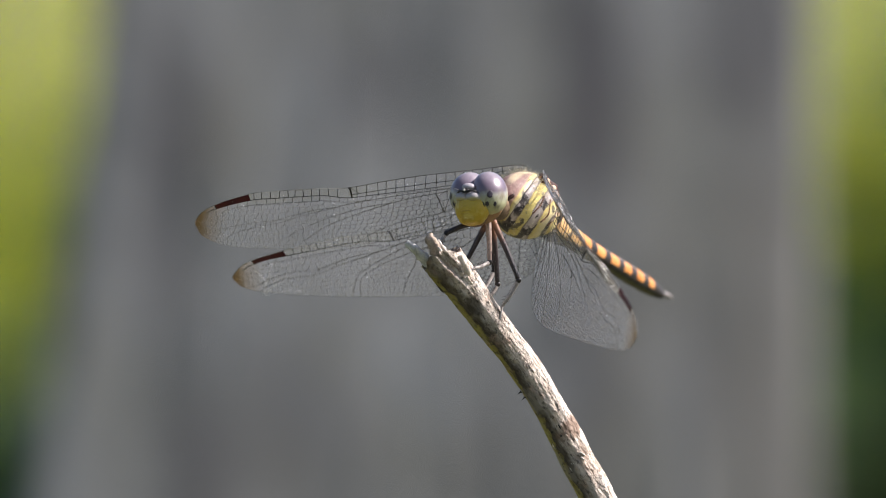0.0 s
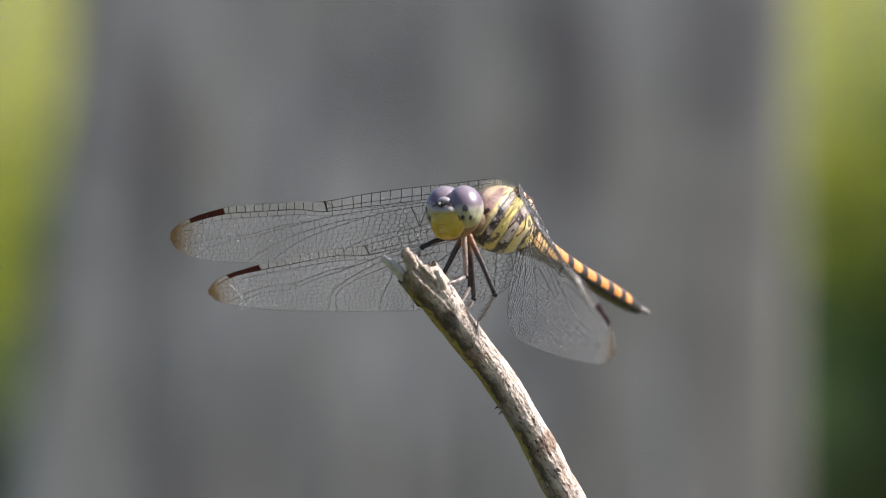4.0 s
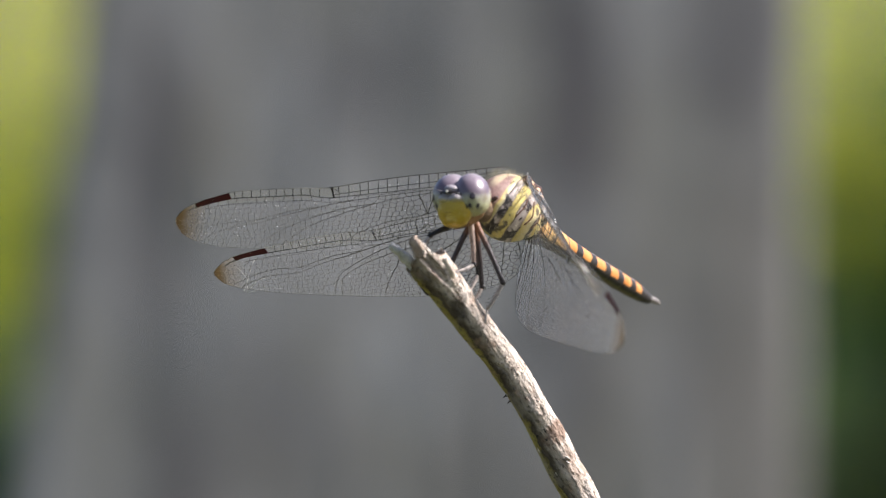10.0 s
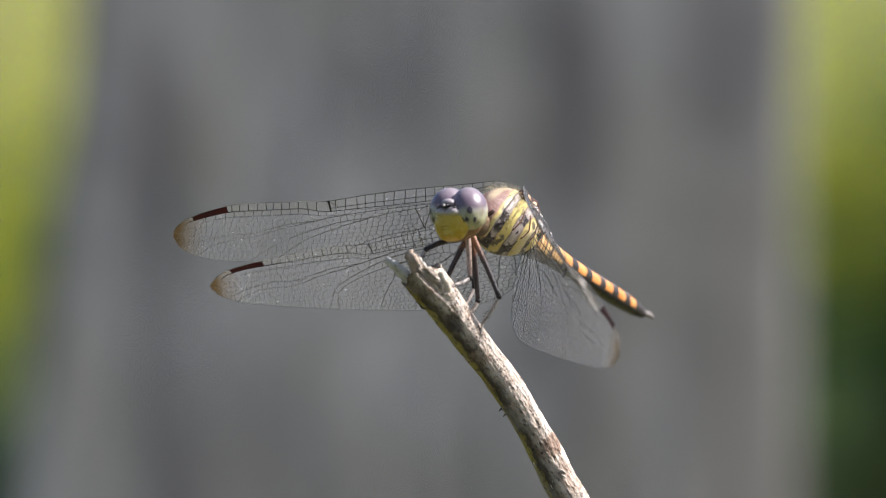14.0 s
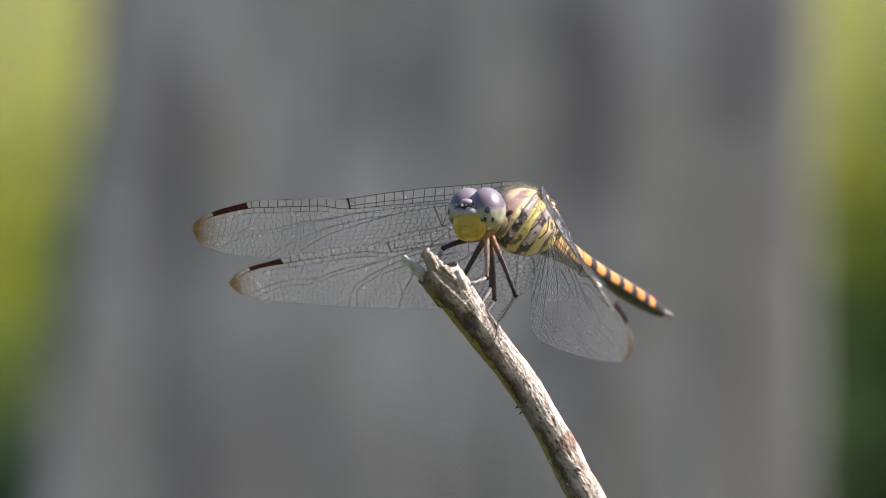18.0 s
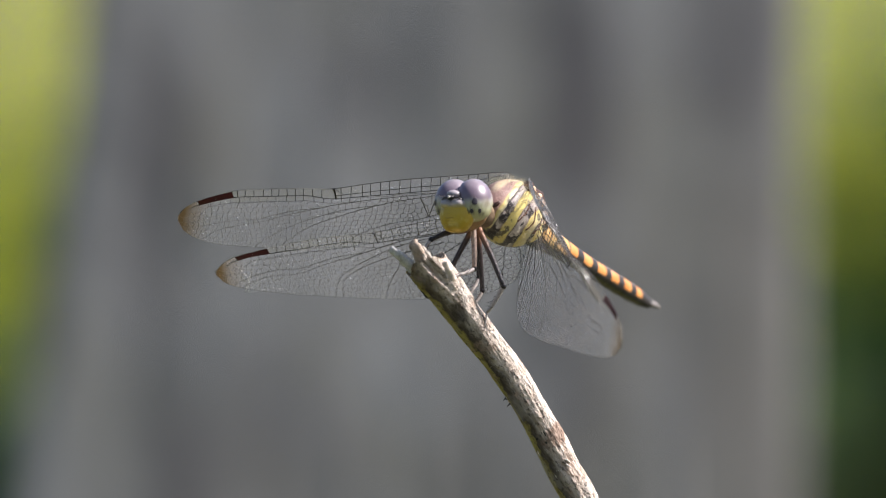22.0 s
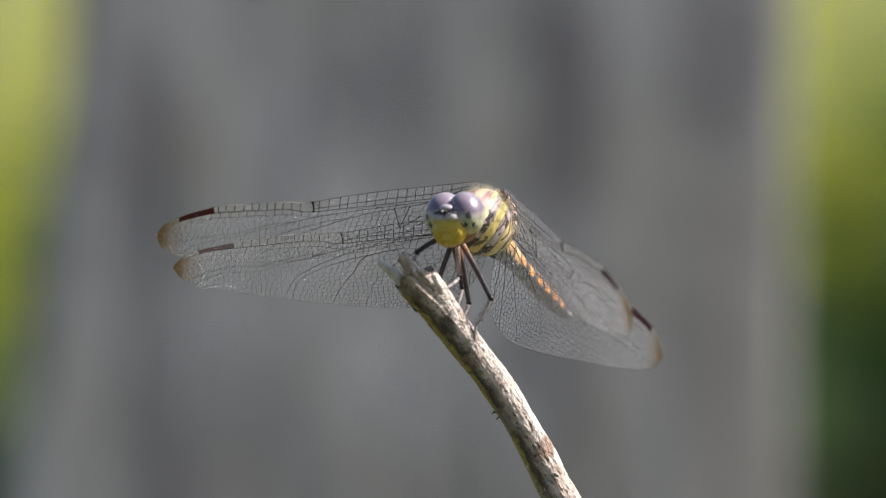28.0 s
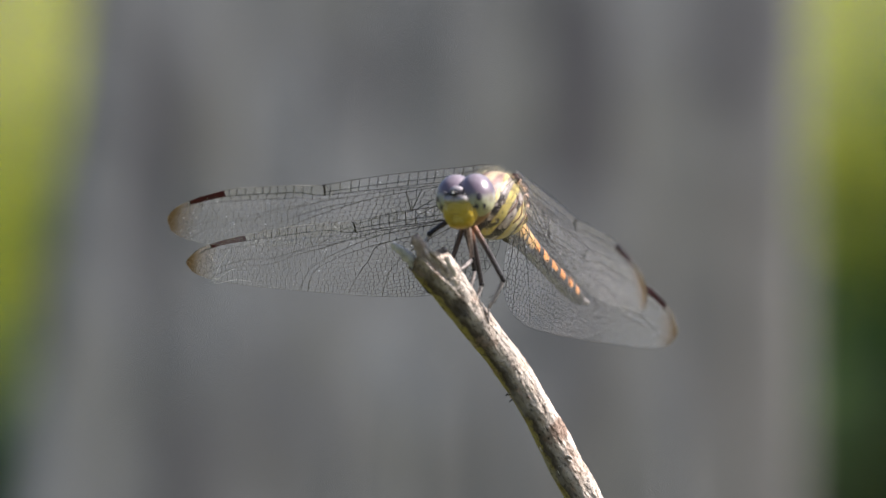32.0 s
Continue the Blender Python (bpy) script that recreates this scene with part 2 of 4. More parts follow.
def shrub(at, wide, tall, seed, count, label, fade=0.25):
    """Stems that fork, and a crown of small leaves gathered in clumps."""
    rnd = random.Random(seed)
    root = new("shrub")
    root.location = at
    tagged(root, label, "shrub", "shrubs behind the trunk")
    tips = []
    for i in range(14):
        a = rnd.uniform(0, 2 * math.pi)
        foot = Vector((math.cos(a) * wide * 0.15, math.sin(a) * wide * 0.15, 0))
        top = Vector((math.cos(a) * wide * rnd.uniform(0.2, 0.85), math.sin(a) * wide * rnd.uniform(0.2, 0.7), tall * rnd.uniform(0.6, 0.93)))
        bend = foot.lerp(top, 0.5) + Vector((rnd.uniform(-.1, .1), rnd.uniform(-.1, .1), tall * 0.12))
        pts = spline([foot, bend, top], 5)
        bm = bmesh.new()
        tube(bm, pts, [0.016 * (1 - 0.75 * k / (len(pts) - 1)) for k in range(len(pts))], 6)
        part("stem", bm, STEM, root)
        tips += pts[3:]
    verts, faces = [], []
    while len(faces) < count:
        c = rnd.choice(tips) + Vector((rnd.gauss(0, wide * 0.22), rnd.gauss(0, wide * 0.22), rnd.gauss(0, tall * 0.10)))
        if c.z < 0.05 or c.z > tall * (1 - fade * rnd.random()):
            continue
        for k in range(7):
            p = c + Vector((rnd.gauss(0, 0.05), rnd.gauss(0, 0.05), rnd.gauss(0, 0.045)))
            d = Vector((rnd.gauss(0, 1), rnd.gauss(0, 1), rnd.gauss(-0.2, 0.6))).normalized()
            s = d.cross(Vector((rnd.gauss(0, 0.4), rnd.gauss(0, 0.4), 1))).normalized()
            ln, w = rnd.uniform(0.045, 0.085), rnd.uniform(0.016, 0.030)
            u = d.cross(s) * (w * 0.4)
            i = len(verts)
            verts += [p, p + d * ln * 0.45 + s * w - u, p + d * ln, p + d * ln * 0.45 - s * w - u, p + d * ln * 0.5]
            faces += [(i, i + 1, i + 4), (i + 1, i + 2, i + 4), (i + 2, i + 3, i + 4), (i + 3, i, i + 4)]
    me = bpy.data.meshes.new("crown")
    me.from_pydata(verts, [], faces)
    me.materials.append(SHRUB_LEAF)
    crown = new("crown", me)
    crown.parent = root
    return root


def tall_grass(name, x0, x1, y0, y1, count, tall, seed, mat, label):
    """A stand of bent blades, as one sheet of stuff."""
    rnd = random.Random(seed)
    verts, faces = [], []
    for _ in range(count):
        p = Vector((rnd.uniform(x0, x1), rnd.uniform(y0, y1), 0))
        h, w = tall * rnd.uniform(0.6, 1.0), rnd.uniform(0.006, 0.013)
        a, lean = rnd.uniform(0, 6.283), rnd.uniform(0.05, 0.45) * tall
        d, s = Vector((math.cos(a), math.sin(a), 0)), Vector((-math.sin(a), math.cos(a), 0))
        i = len(verts)
        for k in range(5):
            t = k / 4
            c = p + d * lean * t * t + Vector((0, 0, h * (t - 0.15 * t * t)))
            verts += [c - s * w * (1 - t * 0.9), c + s * w * (1 - t * 0.9)]
        for k in range(4):
            j = i + 2 * k
            faces.append((j, j + 1, j + 3, j + 2))
    me = bpy.data.meshes.new(name)
    me.from_pydata(verts, [], faces)
    me.materials.append(mat)
    tagged(new(name, me), label, "grass", kind="stuff")


shrub((-0.50, 4.6, 0), 0.50, 1.04, 11, 42000, "dark green leafy shrub in shade beside tall grass")
shrub((0.46, 4.4, 0), 0.50, 1.09, 12, 68000, "dark green leafy shrub, slightly taller, below yellow-green grass", 0.09)
tall_grass("tall_grass", -3.2, 3.2, 6.4, 7.4, 9000, 1.65, 21, STRAW_GRASS, "stand of tall sunlit yellow-green grass")


# ---- twig: it leans towards the camera; bare wood on one side, shade painted on the other ----
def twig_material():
    """Bare pale wood on one side, grey in the middle, old dark bark and yellow lichen on the other, with the twig's lit
    and shaded sides painted into these tones; U runs round, V along in centimetres.
    """
    k = Mat("weathered_twig", 0.78, 0.25)
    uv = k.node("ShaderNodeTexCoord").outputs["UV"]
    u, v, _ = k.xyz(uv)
    lie = k.node("ShaderNodeMapping", Vector=k.co)
    lie.inputs["Rotation"].default_value = (0, radians(33.5), 0)
    along = k.noise(1500, 6, co=lie.outputs[0], stretch=(1.0, 1.0, 0.2), rough=0.6)
    crack = k.noise(2300, 4, co=lie.outputs[0], stretch=(1.0, 1.0, 0.1))
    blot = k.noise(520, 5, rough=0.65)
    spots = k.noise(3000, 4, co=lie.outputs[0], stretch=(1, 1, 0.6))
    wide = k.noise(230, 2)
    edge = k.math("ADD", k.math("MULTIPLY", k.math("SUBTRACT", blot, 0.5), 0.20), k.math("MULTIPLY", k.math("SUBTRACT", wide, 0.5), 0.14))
    # tones across the twig, with its light and shade painted in beside bark and lichen
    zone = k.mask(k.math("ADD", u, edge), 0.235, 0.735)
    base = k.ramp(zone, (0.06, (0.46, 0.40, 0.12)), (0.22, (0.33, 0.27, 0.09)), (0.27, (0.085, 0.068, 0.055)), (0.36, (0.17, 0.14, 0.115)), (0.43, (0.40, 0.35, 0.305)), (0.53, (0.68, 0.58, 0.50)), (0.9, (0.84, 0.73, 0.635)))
    grain = k.ramp(along, (0.36, (0.42, 0.36, 0.31)), (0.48, (0.92, 0.89, 0.86)), (0.62, (1.0, 1.0, 1.0)))
    n = k.nt.nodes.new("ShaderNodeMix")
    n.data_type, n.blend_type = "RGBA", "MULTIPLY"
    n.inputs[0].default_value = 0.75
    k.put(n.inputs[6], base)
    k.put(n.inputs[7], grain)
    base = n.outputs[2]
    grey = k.noise(380, 3)
    base = k.mix(k.math("MULTIPLY", k.mask(grey, 0.53, 0.66), 0.5), base, (0.36, 0.32, 0.29))
    pinkish = k.noise(450, 3)
    base = k.mix(k.math("MULTIPLY", k.mask(pinkish, 0.58, 0.68), 0.55), base, (0.50, 0.33, 0.25))
    base = k.mix(k.math("MULTIPLY", k.mask(spots, 0.55, 0.63), 0.7), base, (0.06, 0.048, 0.04))
    base = k.mix(k.math("MULTIPLY", k.mask(crack, 0.61, 0.67), 0.6), base, (0.09, 0.07, 0.055))
    # dark rot under the broken end, a brown girdle at the swelling
    for v0, wide_v, lo, hi, tone, much in ((0.66, 0.17, 0.40, 0.54, (0.055, 0.044, 0.036), 0.75), (2.36, 0.13, 0.42, 0.80, (0.20, 0.115, 0.075), 0.8), (0.12, 0.22, 0.30, 0.62, (0.20, 0.16, 0.13), 0.35), (2.75, 0.22, 0.52, 0.74, (0.30, 0.20, 0.14), 0.5)):
        d = k.math("DIVIDE", k.math("SUBTRACT", v, v0), wide_v)
        e = k.math("DIVIDE", k.math("SUBTRACT", u, (lo + hi) / 2), (hi - lo) / 2)
        rr = k.math("ADD", k.math("ADD", k.math("MULTIPLY", d, d), k.math("MULTIPLY", e, e)), k.math("MULTIPLY", k.math("SUBTRACT", k.noise(700, 4), 0.5), 1.6))
        base = k.mix(k.math("MULTIPLY", k.mask(rr, 1.1, 0.4), much), base, tone)
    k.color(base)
    k.bump(k.math("ADD", k.math("MULTIPLY", along, 0.6), k.math("MULTIPLY", spots, 0.5)), 0.0006)
    return k.m


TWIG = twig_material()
PALE_WOOD = plain("bare_splintered_wood", (0.60, 0.58, 0.55), 0.8, 0.4, 1200, 0.0001)
PINK_WOOD = plain("fresh_torn_wood", (0.80, 0.65, 0.55), 0.75, 0.35, 1300, 0.0002)
BROWN_WOOD = plain("brown_torn_wood", (0.42, 0.325, 0.255), 0.8, 0.5, 1400, 0.0002)
GREY_WOOD = plain("grey_torn_wood", (0.54, 0.48, 0.42), 0.8, 0.5, 1500, 0.0002)
DARK_BARK = plain("dark_bark_edge", (0.035, 0.03, 0.027), 0.8, 0.4, 1500, 0.0001)
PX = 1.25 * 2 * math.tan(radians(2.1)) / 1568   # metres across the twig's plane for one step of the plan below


def at_plan(u, v, depth=0.0):
    """A place on the twig's upright plane; depth in millimetres, away from the camera."""
    k = (1.25 + depth * MM) / 1.25
    return Vector(((u - 784) * PX * k, depth * MM, HIGH + (441 - v) * PX * k))




def twig_depth(v):
    """The twig leans: its broken tip stands nearest, its lower part farther off."""
    return float(np.interp(v, (440, 528, 620, 776, 923), (-9.2, -6.4, -4.0, -1.2, 0.6)))


TWIG_LINE = [(772, 446, 37), (788, 465, 36), (808, 490, 33.5), (836, 528, 30.5), (871.5, 575.5, 29), (907, 621, 28), (937, 664, 28.5), (963, 705, 27.5),
             (985, 744, 28), (1003, 777, 30), (1020, 811, 29.5), (1045, 857, 30.5), (1079, 924, 31)]


def twig():
    pts = [at_plan(u, v, twig_depth(v)) for u, v, _ in TWIG_LINE]
    rad = [r * PX for _, _, r in TWIG_LINE]
    steps = 20
    dense = spline(pts, steps)
    radii = []
    for i in range(len(rad) - 1):
        radii += [rad[i] + (rad[i + 1] - rad[i]) * s / steps for s in range(steps)]
    radii.append(rad[-1])
    # below the view it bows down to the soil
    low = spline([dense[-1], Vector((0.045, -0.002, 0.86)), Vector((0.085, 0.004, 0.6)), Vector((0.11, 0.0, 0.3)), Vector((0.12, -0.005, -0.03))], 8)[1:]
    dense += low
    radii += [rad[-1] * (1 + 0.9 * (i + 1) / len(low)) for i in range(len(low))]
    # a fibrous skin: long ridges, deep splits near the broken end, a ragged rim
    n, run, rings, lengths = 84, 0.0, [], []
    bm = bmesh.new()
    for i, p in enumerate(dense):
        d = (dense[min(i + 1, len(dense) - 1)] - dense[max(i - 1, 0)]).normalized()
        right = Vector((0, -1, 0)).cross(d).normalized()
        if right.x < 0:
            right = -right
        front = Vector((0, -1, 0))
        front = (front - d * front.dot(d)).normalized()
        if i:
            run += (p - dense[i - 1]).length
        lengths.append(run)
        mm = run / MM
        torn = 1 - smoothstep(0.4, 5.5, mm)
        ring = []
        for j in range(n):
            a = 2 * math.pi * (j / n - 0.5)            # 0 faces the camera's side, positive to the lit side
            c, s = math.cos(a), math.sin(a)
            fibre = noise.noise(Vector((c * 3.1, s * 3.1, mm * 0.16)))
            fine = noise.noise(Vector((c * 9, s * 9, mm * 0.5 + 7)))
            lump = noise.noise(Vector((c * 1.3, s * 1.3, mm * 0.45 + 20)))
            split = abs(noise.noise(Vector((c * 2.6 + 5, s * 2.6, mm * 0.05))))
            r = radii[i] * (1 + 0.045 * fibre + 0.045 * fine + 0.05 * lump + 0.034 * noise.noise(Vector((c * 16, s * 16, mm * 2.3))))
            r *= 1 - torn * 0.28 * (1 - smoothstep(0.0, 0.16, split))
            q = p + front * (c * r) + right * (s * r)
            if mm < 1.6:
                rise = 0.9 * math.exp(-((a + 0.25) / 0.55) ** 2) - 1.3 * smoothstep(0.3, 1.3, a) - 0.5 * smoothstep(-0.7, -1.4, a) - 0.7 * smoothstep(2.0, 3.0, abs(a))
                rise += 0.55 * noise.noise(Vector((c * 4.3, s * 4.3, 3))) + 0.3 * noise.noise(Vector((c * 11, s * 11, 9)))
                q -= d * (rise * MM * (1 - mm / 1.6))
            ring.append(bm.verts.new(q))
        rings.append(ring)
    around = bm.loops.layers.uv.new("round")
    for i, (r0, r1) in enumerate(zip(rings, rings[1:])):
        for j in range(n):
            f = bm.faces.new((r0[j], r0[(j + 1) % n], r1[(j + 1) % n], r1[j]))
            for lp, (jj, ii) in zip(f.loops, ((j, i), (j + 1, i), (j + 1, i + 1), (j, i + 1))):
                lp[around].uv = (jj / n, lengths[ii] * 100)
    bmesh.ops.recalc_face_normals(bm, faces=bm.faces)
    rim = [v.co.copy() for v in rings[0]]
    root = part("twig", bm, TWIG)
    tagged(root, "broken weathered grey twig with a splintered tip", "twig")
    # the torn wood inside the rim
    b = bmesh.new()
    axis = (dense[1] - dense[0]).normalized()
    outer = [b.verts.new(q + axis * 0.00008) for q in rim]
    mid = sum(rim, Vector()) / n
    inner = []
    for j, q in enumerate(rim):
        m = q.lerp(mid, 0.5)
        inner.append(b.verts.new(m + axis * (0.0011 + 0.0007 * noise.noise(m * 1800))))
    core = b.verts.new(mid + axis * 0.0009)
    for j in range(n):
        b.faces.new((outer[j], outer[(j + 1) % n], inner[(j + 1) % n], inner[j]))
        b.faces.new((inner[j], inner[(j + 1) % n], core))
    part("broken_end", b, BROWN_WOOD, root, "brown torn wood of the broken end")

    def chip(line, r0, r1, mat, name, depth, flat=0.5, label="", wob=0.4):
        b = bmesh.new()
        ps = spline([at_plan(u, v, twig_depth(v) + depth + dd) for u, v, dd in line], 6)
        m = len(ps)
        tube(b, ps, [(r0 + (r1 - r0) * i / (m - 1)) * PX * (1 + .18 * noise.noise(ps[i] * 2600)) for i in range(m)], 12, flat=flat, wobble=wob)
        return part(name, b, mat, root, label)

    front = -1.85
    chip([(772, 482, .5), (756, 463, .1), (741, 447, 0), (729, 438, .1), (719, 430, .2)], 15, 7.5, PALE_WOOD, "splinter", front + 1.5, 0.6, "pale bare splinter")
    chip([(766, 470, .4), (752, 456, .1), (738, 444, .2)], 8, 4, PALE_WOOD, "splinter", front + 1.2, 0.6)
    chip([(788, 470, .6), (773, 446, .1), (762, 426, 0), (758, 419, .2)], 15, 9, BROWN_WOOD, "splinter", front + .75, 0.6, "brown torn wood chip")
    chip([(804, 476, .5), (788, 450, .1), (772, 427, .2)], 10, 6, GREY_WOOD, "splinter", front + .7, 0.6)
    chip([(818, 484, .5), (806, 464, .05), (795, 446, .2)], 8, 5, PINK_WOOD, "splinter", front + .55, 0.6)
    chip([(830, 494, .5), (822, 474, .0), (811, 452, .2)], 11, 8, PINK_WOOD, "splinter", front + .75, 0.7, "pinkish torn wood ridge")
    chip([(836, 512, .5), (826, 494, .05), (812, 476, .4)], 8, 4, PINK_WOOD, "splinter", front + .35, 0.5)
    chip([(806, 504, .5), (792, 484, .1), (778, 462, .4)], 8, 5, GREY_WOOD, "splinter", front + .2, 0.5)
    for u, v, du, dv, r, m in ((780, 480, -14, -24, 5, GREY_WOOD), (796, 490, -12, -30, 4.5, BROWN_WOOD), (786, 462, -10, -24, 5, PINK_WOOD), (812, 492, -10, -24, 4, GREY_WOOD), (842, 522, -12, -20, 4.5, PINK_WOOD), (824, 508, -10, -22, 4.5, GREY_WOOD)):
        chip([(u, v, .3), (u + du * .5, v + dv * .5, -.1), (u + du, v + dv, .1)], r, r * .5, m, "splinter", front + .3, 0.5)
    chip([(750, 464, .1), (759, 479, 0), (772, 496, .2), (786, 514, .6)], 5, 6, DARK_BARK, "bark_edge", .3, 0.8, "dark lifted bark edge")
    # scar and loose fibres at the swelling
    chip([(990, 762, .2), (1003, 770, -.1), (1018, 774, .5)], 6, 5, BROWN_WOOD, "leaf_scar", -1.3, 0.5, "brown leaf scar")
    for u, v, du, dv in ((1008, 800, 14, 4), (1018, 806, 18, 8), (1012, 812, 4, 16), (1002, 784, 12, 3), (1022, 800, 12, 5), (1016, 818, 10, 10), (930, 697, -11, -3), (926, 690, -9, 6), (932, 702, -8, 4)):
        chip([(u, v, .1), (u + du * .5, v + dv * .5 - 2, -.2), (u + du, v + dv, .05)], 2.4, 1.0, PALE_WOOD if u > 940 else DARK_BARK, "fibre", -1.5 if u > 940 else -.2, 0.8)
    # small flakes of bark all along
    rnd = random.Random(9)
    for i in range(70):
        t = 0.12 + rnd.random() * 0.82
        k = t * (len(TWIG_LINE) - 1)
        j = int(k)
        p = pts[j].lerp(pts[j + 1], k - j)
        d = (pts[j + 1] - pts[j]).normalized()
        r = rad[j] + (rad[j + 1] - rad[j]) * (k - j)
        a = rnd.uniform(-1.5, 1.5)
        side = d.cross(Vector((0, -1, 0))).normalized()
        nrm = Vector((0, -1, 0)) * math.cos(a) + side * math.sin(a)
        c = p + nrm * r
        b = bmesh.new()
        ln, w = rnd.uniform(0.0002, 0.0006), rnd.uniform(0.0001, 0.00022)
        q = nrm.cross(d)
        vs = [b.verts.new(c + d * x * ln + q * y * w + nrm * (0.00008 if z else -0.0001))
              for x, y, z in ((-1, 0, 0), (-.3, 1, 0), (.6, .8, 0), (1, -.1, 0), (.4, -1, 0), (-.5, -.8, 0), (0, 0, 1))]
        for m in range(6):
            b.faces.new((vs[m], vs[(m + 1) % 6], vs[6]))
        part("bark_flake", b, rnd.choice((GREY_WOOD, GREY_WOOD, BROWN_WOOD, DARK_BARK, PINK_WOOD)), root)
    return root


twig()


# ---- dragonfly: forward is -y, its left is +x, all in millimetres scaled to metres ----
def body_pose(yaw, pitch, roll, x, z):
    return pose(x * MM, 0, HIGH + z * MM, 0, 0, yaw) @ pose(0, 0, 0, pitch) @ pose(0, 0, 0, 0, roll)


# seconds; yaw, pitch, roll, right, up; sweep, droop and twist of the right fore, right hind, left fore and left hind wing
STATES = [
    (0, (-28.76, -15.53, 13.31, 8.656, 4.078),
     ((40.9, -28.3, -43.4), (27.3, -32.7, -38.1), (49.7, -19.6, -35.3), (42.0, -18.7, -78.0))),
    (3, (-28.9, -15.59, 13.24, 8.586, 4.122),
     ((40.8, -28.2, -43.4), (27.1, -32.7, -37.9), (49.7, -19.6, -35.3), (41.5, -18.6, -78.0))),
    (6, (-29.13, -15.87, 13.3, 8.686, 4.008),
     ((40.2, -28.2, -43.3), (27.0, -32.3, -37.8), (49.7, -19.6, -35.3), (41.3, -18.6, -78.0))),
    (9, (-29.45, -15.83, 13.31, 8.507, 4.08),
     ((40.0, -27.7, -43.3), (27.1, -31.5, -37.5), (49.7, -19.6, -35.3), (40.6, -18.3, -78.0))),
    (12, (-29.11, -16.14, 13.47, 8.649, 3.987),
     ((39.7, -27.8, -43.3), (26.8, -31.7, -37.7), (49.7, -19.6, -35.3), (41.3, -18.6, -78.0))),
    (14.5, (-28.96, -15.96, 13.51, 8.626, 4.068),
     ((39.4, -27.7, -43.3), (26.9, -31.4, -37.8), (49.7, -19.6, -35.3), (41.1, -18.6, -78.0))),
    (17, (-29.2, -15.94, 13.77, 8.87, 3.909),
     ((41.0, -27.2, -43.3), (27.6, -31.4, -38.0), (49.7, -19.6, -35.3), (42.4, -17.9, -78.0))),
    (20, (-29.28, -15.93, 13.77, 8.867, 3.917),
     ((40.7, -27.1, -43.3), (27.6, -31.1, -38.0), (49.7, -19.6, -35.3), (41.9, -17.8, -78.0))),
    (22.5, (-29.16, -15.87, 13.82, 8.715, 3.898),
     ((40.4, -26.7, -43.3), (27.0, -31.0, -37.4), (49.7, -19.6, -35.3), (41.6, -18.2, -78.0))),
    (22.87, (-29.16, -15.87, 13.82, 8.715, 3.898),
     ((40.4, -26.7, -43.3), (27.0, -31.0, -37.4), (49.7, -19.6, -35.3), (41.6, -18.2, -78.0))),
    (23, (-26.07, -12.0, 9.62, 7.728, 5.5),
     ((35.5, -28.5, -37.0), (20.0, -25.2, -30.7), (44.0, -20.8, -40), (34.2, -13.4, -76.0))),
    (23.13, (-26.14, -17.97, 10.71, 7.833, 4.291),
     ((39.6, -27.9, -39.7), (32.0, -29.6, -42.8), (44.0, -20.8, -40), (38.1, -16.9, -76.0))),
    (24.5, (-26.14, -17.97, 10.71, 7.833, 4.291),
     ((39.6, -27.9, -39.7), (32.0, -29.6, -42.8), (44.0, -20.8, -40), (38.1, -16.9, -76.0))),
    (26.5, (-26.14, -17.97, 10.71, 7.833, 4.291),
     ((39.6, -27.9, -39.7), (32.0, -29.6, -42.8), (44.0, -20.8, -40), (38.1, -16.9, -76.0))),
    (27.37, (-26.14, -17.97, 10.71, 7.833, 4.291),
     ((39.6, -27.9, -39.7), (32.0, -29.6, -42.8), (44.0, -20.8, -40), (38.1, -16.9, -76.0))),
    (27.5, (-14.1, -13.84, 18.63, 6.582, 4.114),
     ((40.0, -27.9, -49.6), (23.0, -25.5, -46.3), (45.1, -17.9, -52.4), (35.0, -14.5, -78.0))),
    (27.64, (-16.99, -15.85, 15.68, 6.899, 4.275),
     ((38.1, -29.4, -42.8), (34.3, -29.6, -45.1), (46.7, -19.6, -50.5), (38.4, -16.8, -70.0))),
    (28.2, (-16.99, -15.85, 15.68, 6.899, 4.275),
     ((38.1, -29.4, -42.8), (34.3, -29.6, -45.1), (46.7, -19.6, -50.5), (38.4, -16.8, -70.0))),
    (29, (-17.4, -16.17, 15.3, 6.868, 4.288),
     ((37.6, -29.7, -42.8), (34.0, -30.1, -45.6), (46.8, -19.2, -50.5), (38.1, -16.5, -70.0))),
    (30, (-17.62, -16.51, 15.12, 6.86, 4.126),
     ((38.4, -29.3, -42.8), (33.7, -31.0, -46.0), (46.1, -19.1, -50.5), (37.7, -16.6, -70.0))),
    (32, (-17.86, -16.62, 14.96, 6.784, 4.132),
     ((38.4, -29.3, -42.8), (33.7, -31.1, -46.3), (46.0, -18.8, -50.5), (37.7, -16.3, -70.0))),
]
REST = STATES[0]
WING_ROOT = {"fore": (1.15, -1.38, 4.06), "hind": (0.63, 2.65, 1.72)}


def wing_pose(side, kind, sweep, droop, twist):
    x, y, z = WING_ROOT[kind]
    return pose(side * x * MM, y * MM, z * MM, 0, 0, -side * sweep) @ pose(0, 0, 0, 0, -side * droop) @ pose(0, 0, 0, twist)


